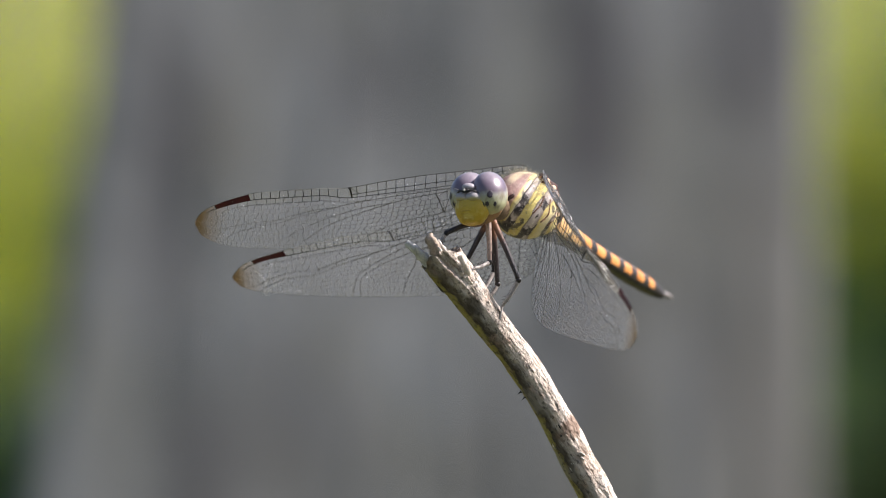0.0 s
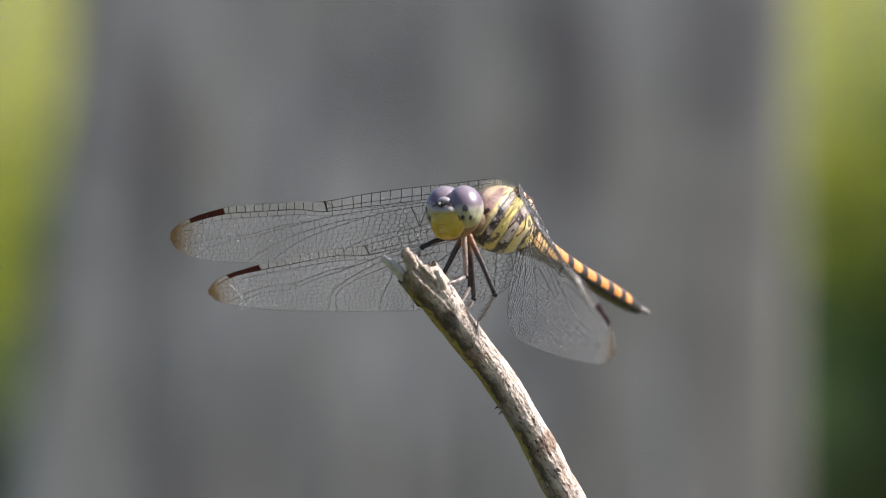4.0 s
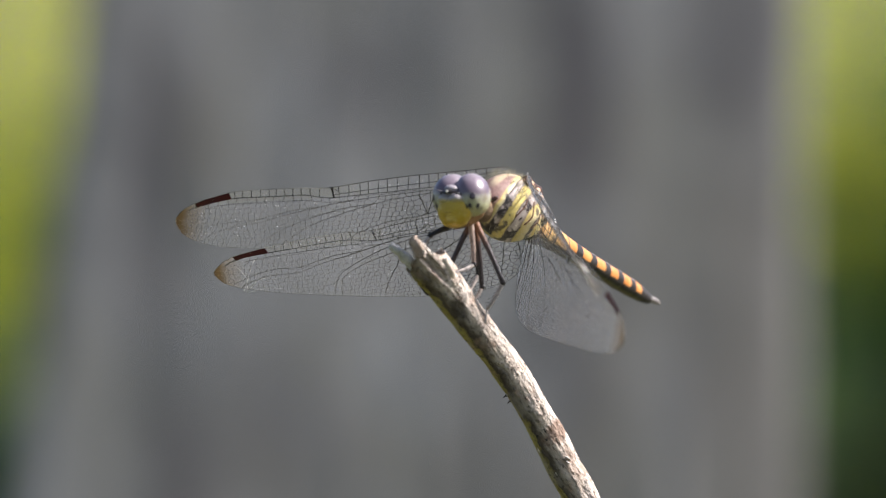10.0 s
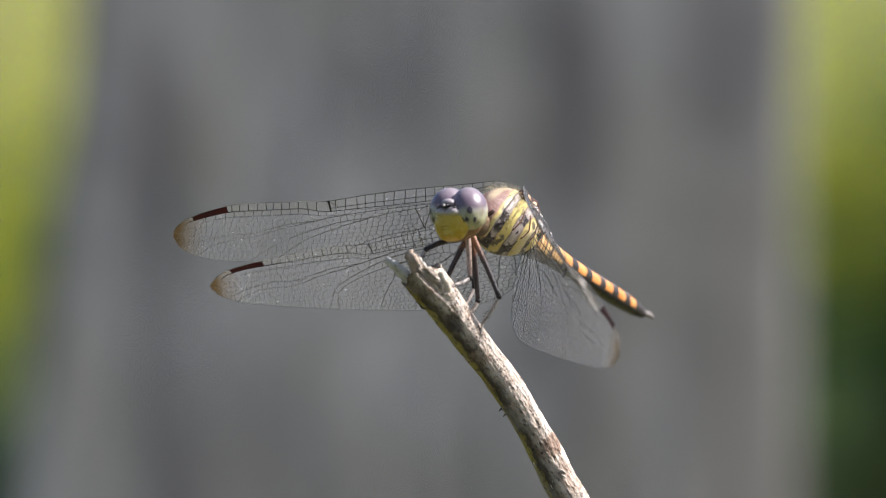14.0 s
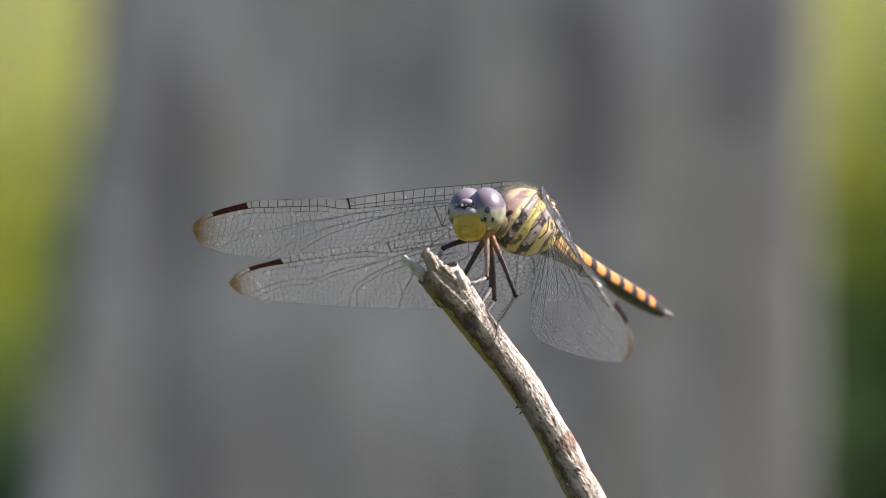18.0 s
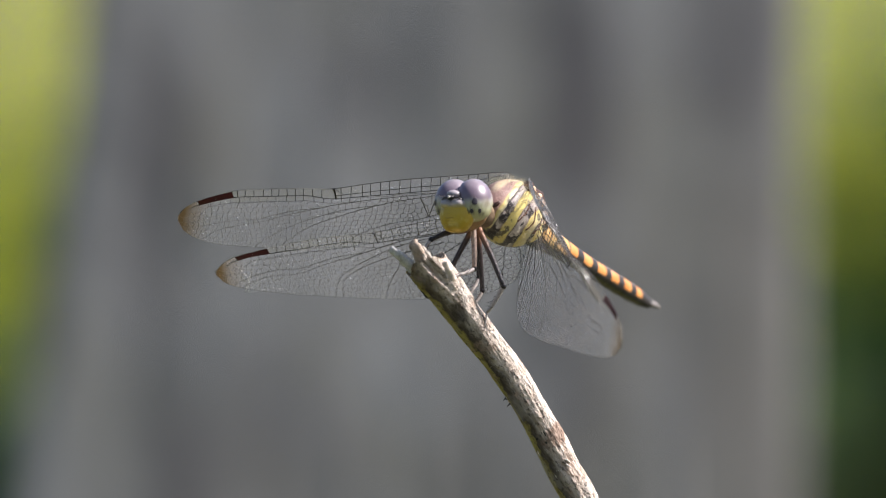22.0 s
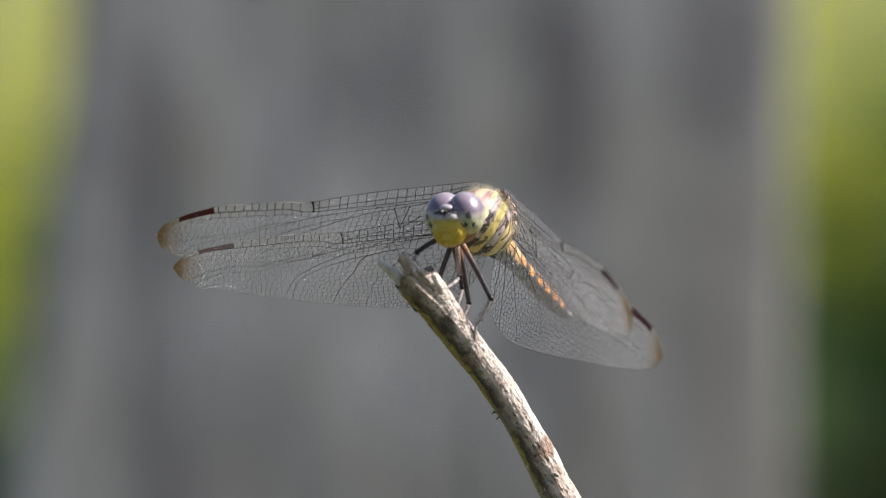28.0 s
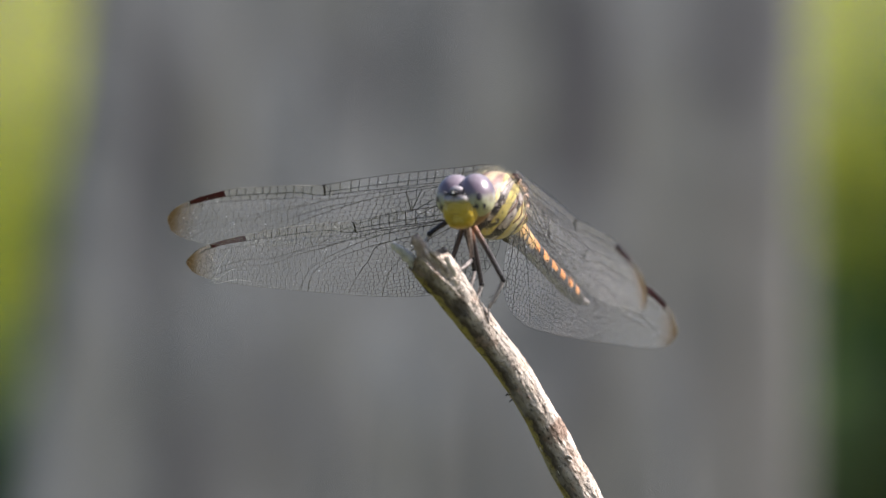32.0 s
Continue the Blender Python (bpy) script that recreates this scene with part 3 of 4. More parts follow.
def fly_materials():
    out = {}
    # eyes: mauve above, pale yellow-green below, dusky spots
    k = Mat("compound_eye", 0.36, 0.5)
    x, y, z = k.xyz()
    wav = k.math("ADD", z, k.math("MULTIPLY", k.math("SUBTRACT", k.noise(430, 3), 0.5), 0.0018))
    col = k.ramp(k.mask(wav, -0.0020, 0.0021), (0.0, (0.40, 0.37, 0.15)), (0.26, (0.46, 0.46, 0.28)), (0.46, (0.36, 0.35, 0.30)), (0.60, (0.145, 0.10, 0.13)), (0.78, (0.18, 0.13, 0.175)), (1.0, (0.33, 0.285, 0.31)))
    v = k.node("ShaderNodeTexVoronoi", Vector=k.co, Scale=7500.0).outputs["Distance"]
    col = k.mix(k.math("MULTIPLY", k.mask(k.noise(650, 4), 0.48, 0.72), 0.5), col, (0.15, 0.115, 0.13))
    streaks = k.noise(1500, 3, stretch=(1, 1, 0.3))
    col = k.mix(k.math("MULTIPLY", k.math("MULTIPLY", k.mask(streaks, 0.52, 0.64), k.mask(z, 0.0006, -0.0003)), 0.7), col, (0.20, 0.16, 0.09))
    k.color(col).bump(v, 0.00001, 0.4)
    k.b.inputs["Coat Weight"].default_value = 1.0
    k.b.inputs["Coat Roughness"].default_value = 0.27
    out["eye"] = k.m
    out["spot"] = plain("eye_spot", (0.05, 0.042, 0.055), 0.3)
    # thorax: yellow sides with slanting dark and mauve bands, mauve-brown shoulders
    k = Mat("thorax_skin", 0.5, 0.4)
    x, y, z = k.xyz()
    ax = k.math("ABSOLUTE", x)
    wob = k.math("MULTIPLY", k.math("SUBTRACT", k.noise(420, 2), 0.5), 0.0016)
    diag = k.math("ADD", k.math("ADD", k.math("ADD", y, k.math("MULTIPLY", ax, 1.6)), k.math("MULTIPLY", z, -0.52)), k.math("MULTIPLY", wob, 0.8))
    f = k.mask(diag, -0.0075, 0.0085)
    yellow, dark, mauve, cream = (0.68, 0.54, 0.18), (0.04, 0.032, 0.036), (0.44, 0.365, 0.35), (0.76, 0.66, 0.40)
    pale = (0.57, 0.50, 0.475)
    edge = (0.10, 0.075, 0.075)
    bands = k.ramp(f, (0.03, cream), (0.075, (0.40, 0.26, 0.22)), (0.25, (0.31, 0.18, 0.155)), (0.275, (0.40, 0.25, 0.18)), (0.292, yellow), (0.335, cream), (0.345, edge), (0.355, mauve),
                   (0.40, pale), (0.427, (0.30, 0.23, 0.21)), (0.437, yellow), (0.545, (0.70, 0.58, 0.20)), (0.557, edge), (0.572, mauve), (0.63, pale), (0.674, (0.32, 0.25, 0.22)), (0.685, yellow), (0.78, cream), (0.792, edge), (0.805, mauve), (0.835, yellow))
    # inside the dusky bands black blots gather low on the flank, pale mauve above
    inband = k.math("ADD", k.math("MULTIPLY", k.mask(f, 0.335, 0.35), k.mask(f, 0.445, 0.43)), k.math("ADD", k.math("MULTIPLY", k.mask(f, 0.55, 0.57), k.mask(f, 0.69, 0.67)), k.math("MULTIPLY", k.mask(f, 0.785, 0.80), k.mask(f, 0.84, 0.825))))
    blots = k.math("ADD", k.noise(560, 2), k.math("MULTIPLY", k.mask(z, 0.0004, -0.0024), 0.13))
    bands = k.mix(k.math("MULTIPLY", inband, k.mask(blots, 0.585, 0.62)), bands, dark)
    under = k.math("ADD", k.noise(620, 3), k.math("MULTIPLY", k.mask(z, -0.0012, -0.0030), 0.12))
    bands = k.mix(k.math("MULTIPLY", k.math("MULTIPLY", k.mask(under, 0.60, 0.64), 0.85), k.mask(f, 0.29, 0.33)), bands, dark)
    bands = k.mix(k.math("MULTIPLY", k.mask(k.noise(1500, 3), 0.5, 0.7), 0.25), bands, (0.5, 0.42, 0.33))
    mid = k.mask(k.math("ADD", ax, k.math("MULTIPLY", wob, 0.4)), 0.0006, 0.0003)
    bands = k.mix(k.math("MULTIPLY", k.math("MULTIPLY", mid, k.mask(z, 0.001, 0.002)), 0.55), bands, cream)
    k.color(bands).bump(k.noise(2500, 3), 0.00006)
    out["thorax"] = k.m
    # abdomen: orange back, black saddle marks and sides
    k = Mat("abdomen_skin", 0.45, 0.4)
    x, y, z = k.xyz()
    g = k.node("ShaderNodeTexCoord").outputs["Generated"]
    gx, gy, gz = k.xyz(g)
    wob = k.math("MULTIPLY", k.math("SUBTRACT", k.noise(600, 3), 0.5), 0.22)
    up = k.math("ADD", gz, wob)
    orange = k.ramp(k.noise(500, 3), (0.3, (0.56, 0.18, 0.035)), (0.7, (0.72, 0.33, 0.10)))
    back = k.mask(k.math("ADD", k.math("ADD", gy, k.math("MULTIPLY", gz, -0.18)), k.math("MULTIPLY", wob, 1.6)), 0.45, 0.53)
    col = k.mix(k.math("MULTIPLY", back, k.mask(up, 1.02, 0.94)), orange, (0.03, 0.025, 0.025))
    col = k.mix(k.mask(up, 0.46, 0.38), col, (0.035, 0.03, 0.028))
    low = k.mask(up, 0.22, 0.1)
    col = k.mix(low, col, (0.11, 0.10, 0.045))
    # grey bloom along the ridge, with its pale highlight painted in
    col = k.mix(k.math("MULTIPLY", k.mask(up, 0.90, 0.98), 0.8), col, (0.27, 0.25, 0.265))
    k.color(col).bump(k.noise(2500, 3), 0.00005)
    out["abdomen"] = k.m
    k = Mat("abdomen_base_skin", 0.5, 0.4)
    gx, gy, gz = k.xyz(k.node("ShaderNodeTexCoord").outputs["Generated"])
    spot = k.noise(700, 3)
    col = k.ramp(k.noise(400, 3), (0.35, (0.58, 0.30, 0.10)), (0.65, (0.66, 0.47, 0.20)))
    col = k.mix(k.math("MULTIPLY", k.mask(spot, 0.54, 0.60), 0.85), col, (0.05, 0.04, 0.035))
    col = k.mix(k.mask(gz, 0.35, 0.22), col, (0.05, 0.04, 0.03))
    k.color(k.mix(k.mask(gy, 0.88, 0.95), col, (0.06, 0.045, 0.04))).bump(spot, 0.00006)
    out["abdomen_base"] = k.m
    out["tail"] = plain("black_tail", (0.035, 0.03, 0.03), 0.5)
    out["cercus"] = plain("pale_cercus", (0.22, 0.20, 0.19), 0.6)
    k = Mat("yellow_face", 0.38, 0.45)
    x, y, z = k.xyz()
    f = k.noise(600, 4)
    col = k.mix(k.mask(f, 0.5, 0.75), k.ramp(k.noise(200, 2), (0.3, (0.46, 0.29, 0.018)), (0.7, (0.58, 0.40, 0.04))), (0.28, 0.18, 0.03))
    blotch = k.noise(900, 3)
    col = k.mix(k.math("MULTIPLY", k.mask(blotch, 0.54, 0.64), 0.5), col, (0.66, 0.54, 0.16))
    fade = k.math("ADD", z, k.math("MULTIPLY", k.math("SUBTRACT", k.noise(700, 3), 0.5), 0.0006))
    k.color(k.mix(k.mask(fade, -0.0002, 0.0004), col, (0.42, 0.37, 0.34))).bump(k.noise(1500, 3), 0.00014)
    out["face"] = k.m
    out["face_dark"] = plain("face_furrow", (0.33, 0.22, 0.035), 0.6, 0.3)
    k = Mat("cream_frons", 0.42, 0.4)
    x, y, z = k.xyz()
    fade = k.math("ADD", z, k.math("MULTIPLY", k.math("SUBTRACT", k.noise(700, 3), 0.5), 0.0008))
    k.color(k.ramp(k.mask(fade, -0.0006, 0.0008), (0.0, (0.50, 0.35, 0.05)), (0.4, (0.47, 0.40, 0.20)), (0.6, (0.42, 0.38, 0.37)), (1.0, (0.38, 0.34, 0.36)))).bump(k.noise(2600, 2), 0.00004)
    out["frons"] = k.m
    out["black"] = plain("black_horn", (0.022, 0.018, 0.018), 0.35)
    out["ocellus"] = plain("pale_ocellus", (0.75, 0.72, 0.66), 0.2, 0.05)
    out["tan"] = plain("tan_joint", (0.30, 0.17, 0.08), 0.5)
    out["hinge"] = plain("dark_hinge", (0.06, 0.028, 0.02), 0.4, 0.5, 1200)
    out["peach"] = plain("peach_plate", (0.62, 0.40, 0.26), 0.5)
    out["neck"] = plain("dusky_neck", (0.17, 0.115, 0.07), 0.55, 0.5, 700)
    out["brown"] = plain("brown_joint", (0.14, 0.06, 0.035), 0.45)
    # legs: brown near the body, black beyond
    k = Mat("leg_skin", 0.42, 0.45)
    gx, gy, gz = k.xyz(k.node("ShaderNodeTexCoord").outputs["Generated"])
    wob = k.math("MULTIPLY", k.noise(900, 2), 0.25)
    k.color(k.ramp(k.math("ADD", gz, wob), (0.35, (0.024, 0.019, 0.021)), (0.72, (0.055, 0.036, 0.034)), (0.98, (0.32, 0.15, 0.085)))).bump(k.noise(4000, 2), 0.00003)
    out["femur"] = k.m
    # lighter copy of the leg skin, painting one leg as sunlit
    out["lit_femur"] = plain("lit_leg_skin", (0.34, 0.25, 0.205), 0.45, 0.45, 800)
    out["tibia"] = plain("grey_tibia", (0.44, 0.39, 0.36), 0.5, 0.5, 1500)
    out["spine"] = plain("leg_spine", (0.05, 0.04, 0.04), 0.5)
    k = Mat("wing_vein", 0.3, 0.6)
    x, y, z = k.xyz()
    # veins pale outward; part of this paints in the sunlight they catch
    out_to = k.mask(k.math("ADD", k.math("ABSOLUTE", x), k.math("MULTIPLY", k.math("SUBTRACT", k.noise(500, 2), 0.5), 0.01)), 0.006, 0.022)
    out_to = k.math("MULTIPLY", out_to, k.mask(y, 0.0014, 0.0026))
    k.color(k.mix(out_to, (0.018, 0.015, 0.014), (0.15, 0.135, 0.12)))
    out["vein"] = k.m
    k = Mat("leading_edge", 0.28, 0.7)
    k.color(k.ramp(k.noise(1300, 3, stretch=(0.25, 1, 1)), (0.45, (0.022, 0.018, 0.016)), (0.58, (0.06, 0.05, 0.04)), (0.72, (0.40, 0.37, 0.32))))
    x, y, z = k.xyz()
    # pale line along the outer part, painted for the glint on the edge
    edge_glint = k.math("MULTIPLY", k.mask(k.math("ABSOLUTE", x), 0.013, 0.021), k.mask(k.noise(900, 3, stretch=(0.3, 1, 1)), 0.34, 0.56))
    k.color(k.mix(edge_glint, k.b.inputs["Base Color"].links[0].from_socket, (0.46, 0.43, 0.38)))
    out["costa"] = k.m
    out["fuzz"] = plain("pale_fuzz", (0.80, 0.76, 0.62), 0.7, 0.2)
    out["silk"] = plain("silk_thread", (0.78, 0.76, 0.72), 0.5, 0.1)
    k = Mat("pterostigma_skin", 0.42, 0.35)
    tone = k.ramp(k.noise(500, 3), (0.3, (0.055, 0.011, 0.016)), (0.7, (0.15, 0.020, 0.018)))
    k.color(tone)
    veil = k.node("ShaderNodeBsdfTranslucent", Color=(0.16, 0.07, 0.12, 1))
    mx = k.node("ShaderNodeMixShader", Fac=0.35)
    k.nt.links.new(k.b.outputs[0], mx.inputs[1])
    k.nt.links.new(veil.outputs[0], mx.inputs[2])
    k.nt.links.new(mx.outputs[0], k.nt.nodes["Material Output"].inputs[0])
    k.b.inputs["Coat Weight"].default_value = 0.3
    k.b.inputs["Coat Roughness"].default_value = 0.3
    out["stigma"] = k.m
    return out


FM = fly_materials()


def membrane_material(name, length):
    """Clear film with a faint milky bloom, amber along the front edge and a brown tip."""
    k = Mat(name, 0.22, 0.5)
    x, y, z = k.xyz()
    s = k.math("MULTIPLY", k.math("ABSOLUTE", x), 1000.0)
    c = k.math("MULTIPLY", y, 1000.0)
    wob = k.math("MULTIPLY", k.math("SUBTRACT", k.noise(600, 3), 0.5), 1.2)
    reach = k.math("ADD", k.math("ADD", s, k.math("MULTIPLY", k.math("SUBTRACT", c, 3.0), -0.12)), wob)
    tip = k.mask(reach, length - 3.3, length - 0.5)
    front = k.math("MULTIPLY", k.mask(c, 1.6, 1.1), k.mask(s, length * 0.40, length * 0.55))
    tint = k.mix(k.math("MULTIPLY", front, 0.5), (0.995, 0.995, 0.995), (0.95, 0.91, 0.76))
    tint = k.mix(tip, tint, (0.50, 0.34, 0.14))
    tint = k.mix(k.mask(reach, length - 1.2, length + 0.3), tint, (0.16, 0.065, 0.04))
    clear = k.node("ShaderNodeBsdfTransparent", Color=tint)
    film = k.mix(tip, (0.84, 0.85, 0.88), (0.20, 0.13, 0.055))
    k.color(film)
    k.bump(k.noise(1100, 3), 0.00012)
    # patchy pale specks, painted for the sparkle of the film
    cell = k.node("ShaderNodeTexVoronoi", Vector=k.co, Scale=1150.0)
    pick = k.node("ShaderNodeSeparateColor", Color=cell.outputs["Color"]).outputs[0]
    speck = k.math("MULTIPLY", k.mask(cell.outputs["Distance"], 0.12, 0.06), k.mask(k.math("ADD", pick, k.math("MULTIPLY", k.noise(160, 2), 0.8)), 0.93, 0.97))
    sparkle = k.mask(k.noise(3600, 2), 0.66, 0.72)
    haze = k.mask(k.noise(240, 4), 0.3, 0.75)
    amount = k.math("ADD", k.math("ADD", 0.062, k.math("MULTIPLY", tip, 0.26)), k.math("ADD", k.math("MULTIPLY", haze, 0.055), k.math("ADD", k.math("MULTIPLY", sparkle, 0.30), k.math("MULTIPLY", speck, 0.9))))
    mx = k.node("ShaderNodeMixShader", Fac=amount)
    k.nt.links.new(clear.outputs[0], mx.inputs[1])
    glow = k.node("ShaderNodeBsdfTranslucent", Color=film)
    milk = k.node("ShaderNodeMixShader", Fac=0.5)
    k.nt.links.new(k.b.outputs[0], milk.inputs[1])
    k.nt.links.new(glow.outputs[0], milk.inputs[2])
    k.nt.links.new(milk.outputs[0], mx.inputs[2])
    # the sheen of the sky at a glancing angle
    glance = k.node("ShaderNodeLayerWeight", Blend=0.5).outputs["Facing"]
    sheen = k.node("ShaderNodeBsdfGlossy", Color=(1, 1, 1, 1), Roughness=0.3)
    k.nt.links.new(k.b.inputs["Normal"].links[0].from_socket, sheen.inputs["Normal"])
    mz = k.node("ShaderNodeMixShader", Fac=k.math("ADD", k.math("MULTIPLY", k.math("POWER", glance, 4.0), 0.12), 0.035))
    k.nt.links.new(mx.outputs[0], mz.inputs[1])
    k.nt.links.new(sheen.outputs[0], mz.inputs[2])
    k.nt.links.new(mz.outputs[0], k.nt.nodes["Material Output"].inputs[0])
    return k.m


OUTLINE = {
    "fore": [(0, 0), (4, -.45), (9, -.55), (13, -.4), (18.3, .22), (21.5, 0), (26, -.05), (28.8, .15), (32.2, 1.25), (33.8, 2.8), (34.1, 4.1), (33.1, 5.9), (30.5, 7.2), (26, 7.9), (20, 8.3), (14, 8.1), (8, 7.4), (4, 6.2), (1.2, 4.2), (.2, 2)],
    "hind": [(0, 0), (4, -.4), (8.5, -.5), (12, -.3), (15.8, .2), (18.5, .05), (22, .12), (27, .7), (30.4, 1.6), (32.2, 3.0), (32.7, 4.2), (31.3, 5.8), (27, 7.2), (20, 8.7), (13, 10.1), (8, 10.8), (4, 10.4), (1.4, 8.8), (.2, 6.2), (0, 3)],
}
LONG_VEINS = {
    "fore": [[(5, 1.6), (10, 1.75), (14.3, 2.0), (18.1, 2.5), (19.5, 2.8), (23.5, 3.7), (25.2, 4.3), (27.2, 4.7), (29.9, 5.4), (31.6, 6.7)], [(19.5, 2.8), (22.0, 3.0), (24.3, 3.5), (26.0, 4.0), (28.6, 4.2), (31.5, 4.8)],
             [(5.5, 1.9), (10.5, 2.4), (13.7, 2.9), (16.0, 3.5), (19.5, 4.8), (21.5, 5.9), (23.4, 7.6)], [(13.7, 2.9), (17, 3.2), (20.6, 4.3), (23, 5.4), (25.2, 6.9), (26.2, 7.8)],
             [(3, 1.8), (6, 3.6), (8.3, 5.0), (12, 5.5), (15, 6.5), (17.6, 8.2)], [(9.3, 2.2), (8.3, 5.0)], [(7.6, 2.1), (8.3, 5.0)], [(2.4, 2), (4.6, 3.8), (7.0, 5.4), (9.6, 7.6)]],
    "hind": [[(5, 1.3), (9, 1.5), (12.0, 1.6), (13.4, 1.75), (17.2, 2.8), (21.4, 3.8), (23.4, 4.5), (24.6, 4.8), (26.6, 4.8), (28.9, 5.3), (30.4, 6.3)], [(17.2, 2.8), (20.1, 2.95), (22.5, 3.6), (24.2, 4.05), (26.1, 3.95), (27.5, 4.2), (29.4, 4.8), (31, 5.6)],
             [(5, 1.7), (9, 1.9), (12.0, 2.2), (14.9, 2.9), (16.6, 3.6), (18.7, 4.7), (20.0, 5.7), (20.7, 7.0), (21.1, 8.7)], [(12.4, 3.4), (14.2, 3.7), (16.7, 4.4), (18.8, 5.4), (19.8, 6.2), (20.2, 7.5), (20.3, 8.8)],
             [(9, 2.9), (13.0, 3.6), (14.1, 5.5), (15.3, 7.5), (16.2, 9.5)], [(3, 1.7), (6, 2.8), (9, 4.4), (11.6, 6.8), (12.6, 10.2)], [(2.4, 2), (4.4, 4.2), (6.4, 7.2), (8.4, 10.7)], [(2.0, 2), (2.8, 4.8), (3.6, 8.0), (4.2, 10.3)],
             [(1.2, 1.6), (1.4, 4.5), (1.6, 8.8)]],
}


def inside(poly, x, y):
    hit, j = False, len(poly) - 1
    for i in range(len(poly)):
        (xi, yi), (xj, yj) = poly[i], poly[j]
        if (yi > y) != (yj > y) and x < (xj - xi) * (y - yi) / (yj - yi) + xi:
            hit = not hit
        j = i
    return hit


def wing_plan(kind, seed):
    """Outline, and the net of veins as lines in the wing's plane with their half widths."""
    rnd = random.Random(seed)
    edge = [(p.x, p.y) for p in spline([Vector((*q, 0)) for q in OUTLINE[kind]], 8, True)]
    length = max(p[0] for p in edge)
    nod = 18.3 if kind == "fore" else 15.8
    stig = (28.8, 32.2) if kind == "fore" else (27.0, 30.4)

    def lead(s):
        best = None
        for (x0, y0), (x1, y1) in zip(edge, edge[1:]):
            if min(x0, x1) <= s <= max(x0, x1) and x0 != x1:
                y = y0 + (y1 - y0) * (s - x0) / (x1 - x0)
                best = y if best is None else min(best, y)
        return best if best is not None else 0

    lines, costa = [], []
    front = [p for p in edge[:len(edge) * 10 // 20]]
    for a, b in zip(edge, edge[1:] + edge[:1]):
        w = 0.054 - 0.018 * smoothstep(12, 28, a[0]) if a in front else 0.024
        (costa if a in front and b in front else lines).append((a, b, w))
    ends = length - 1.2
    ss = [0.3 + (ends - 0.3) * i / 60 for i in range(61)]
    gap = lambda s: (1.78 - 0.46 * smoothstep(nod - 7, nod, s) - 0.47 * smoothstep(nod - .5, nod + 3, s)) * min(1, 0.35 + s / 9) * (1 - 0.22 * smoothstep(length - 9, length - 3, s))
    for a, b in zip(ss, ss[1:]):
        lines.append(((a, lead(a) + gap(a)), (b, lead(b) + gap(b)), 0.054))
        if b < nod:
            lines.append(((a, lead(a) + gap(a) * .66), (b, lead(b) + gap(b) * .66), 0.05))
    row = [nod - 2 + (stig[1] - nod + 1) * i / 40 for i in range(41)]       # a second row of square cells beyond the nodus
    for a, b in zip(row, row[1:]):
        lines.append(((a, lead(a) + gap(a) + .72), (b, lead(b) + gap(b) + .72), 0.030))
    s = nod - 1.6
    while s < stig[1] - 1.2:
        lines.append(((s, lead(s) + gap(s)), (s + rnd.uniform(-.1, .1), lead(s) + gap(s) + .72), 0.026))
        s += rnd.uniform(.8, 1.1)
    lines.append(((nod, lead(nod)), (nod - .25, lead(nod) + gap(nod)), 0.075))
    lines.append(((nod, lead(nod)), (nod - 1.0, lead(nod) + gap(nod) * .62), 0.028))
    s = 1.2
    while s < stig[0] - .3:
        if abs(s - nod) > 0.45:
            lines.append(((s, lead(s)), (s + rnd.uniform(-.08, .08), lead(s) + gap(s)), 0.036))
        s += rnd.uniform(0.85, 1.15) if s < nod else rnd.uniform(0.75, 1.0)
    for st in stig:
        lines.append(((st, lead(st)), (st - .2, lead(st) + gap(st)), 0.05))
    veins = []
    for v in LONG_VEINS[kind]:
        ps = [(p.x, p.y) for p in spline([Vector((*q, 0)) for q in v], 7)]
        veins.append(ps)
        ps = [q for q in ps if inside(edge, *q)]
        lines += [(a, b, 0.047 - 0.013 * smoothstep(12, 28, a[0]) - 0.016 * smoothstep(3.6, 6.4, a[1])) for a, b in zip(ps, ps[1:])]
    # cells: a jittered grid, finer towards the hind edge, mirrored across the long veins
    seeds = []
    y = 0.0
    while y < 12:
        fine = 0.92 - 0.042 * y
        x = rnd.random() * fine
        while x < length:
            st = fine * (1.15 if x < 8 else 0.92 - 0.006 * x)
            px, py = x + rnd.uniform(-.24, .24) * st, y + rnd.uniform(-.2, .2) * fine
            if inside(edge, px, py) and py > lead(px) + gap(px) + (1.02 if nod - 2 < px < stig[1] - 1.2 else .35):
                near = min(math.dist((px, py), q) for ps in veins for q in ps)
                if near > 0.2:
                    seeds.append(Vector((px, py)))
            x += st
        y += fine * 0.78
    hull = [Vector((length * .5 + 40 * math.cos(a), 5 + 40 * math.sin(a))) for a in (0.1, 1.1, 2.2, 3.2, 4.3, 5.3)]
    rail = [Vector((t, lead(t) + gap(t) + (.42 if nod - 2 < t < stig[1] - 1.2 else -.35))) for t in [0.6 + .75 * i for i in range(int(length / .75) - 1)]]
    vs, _, tris, *_ = delaunay_2d_cdt(seeds + rail + hull, [], [], 0, 1e-7)
    cen, by_edge = [], {}
    for i, (a, b, c) in enumerate(tris):
        A, B, C = vs[a], vs[b], vs[c]
        dd = 2 * (A.x * (B.y - C.y) + B.x * (C.y - A.y) + C.x * (A.y - B.y))
        if abs(dd) < 1e-9:
            cen.append(None)
            continue
        ux = (A.length_squared * (B.y - C.y) + B.length_squared * (C.y - A.y) + C.length_squared * (A.y - B.y)) / dd
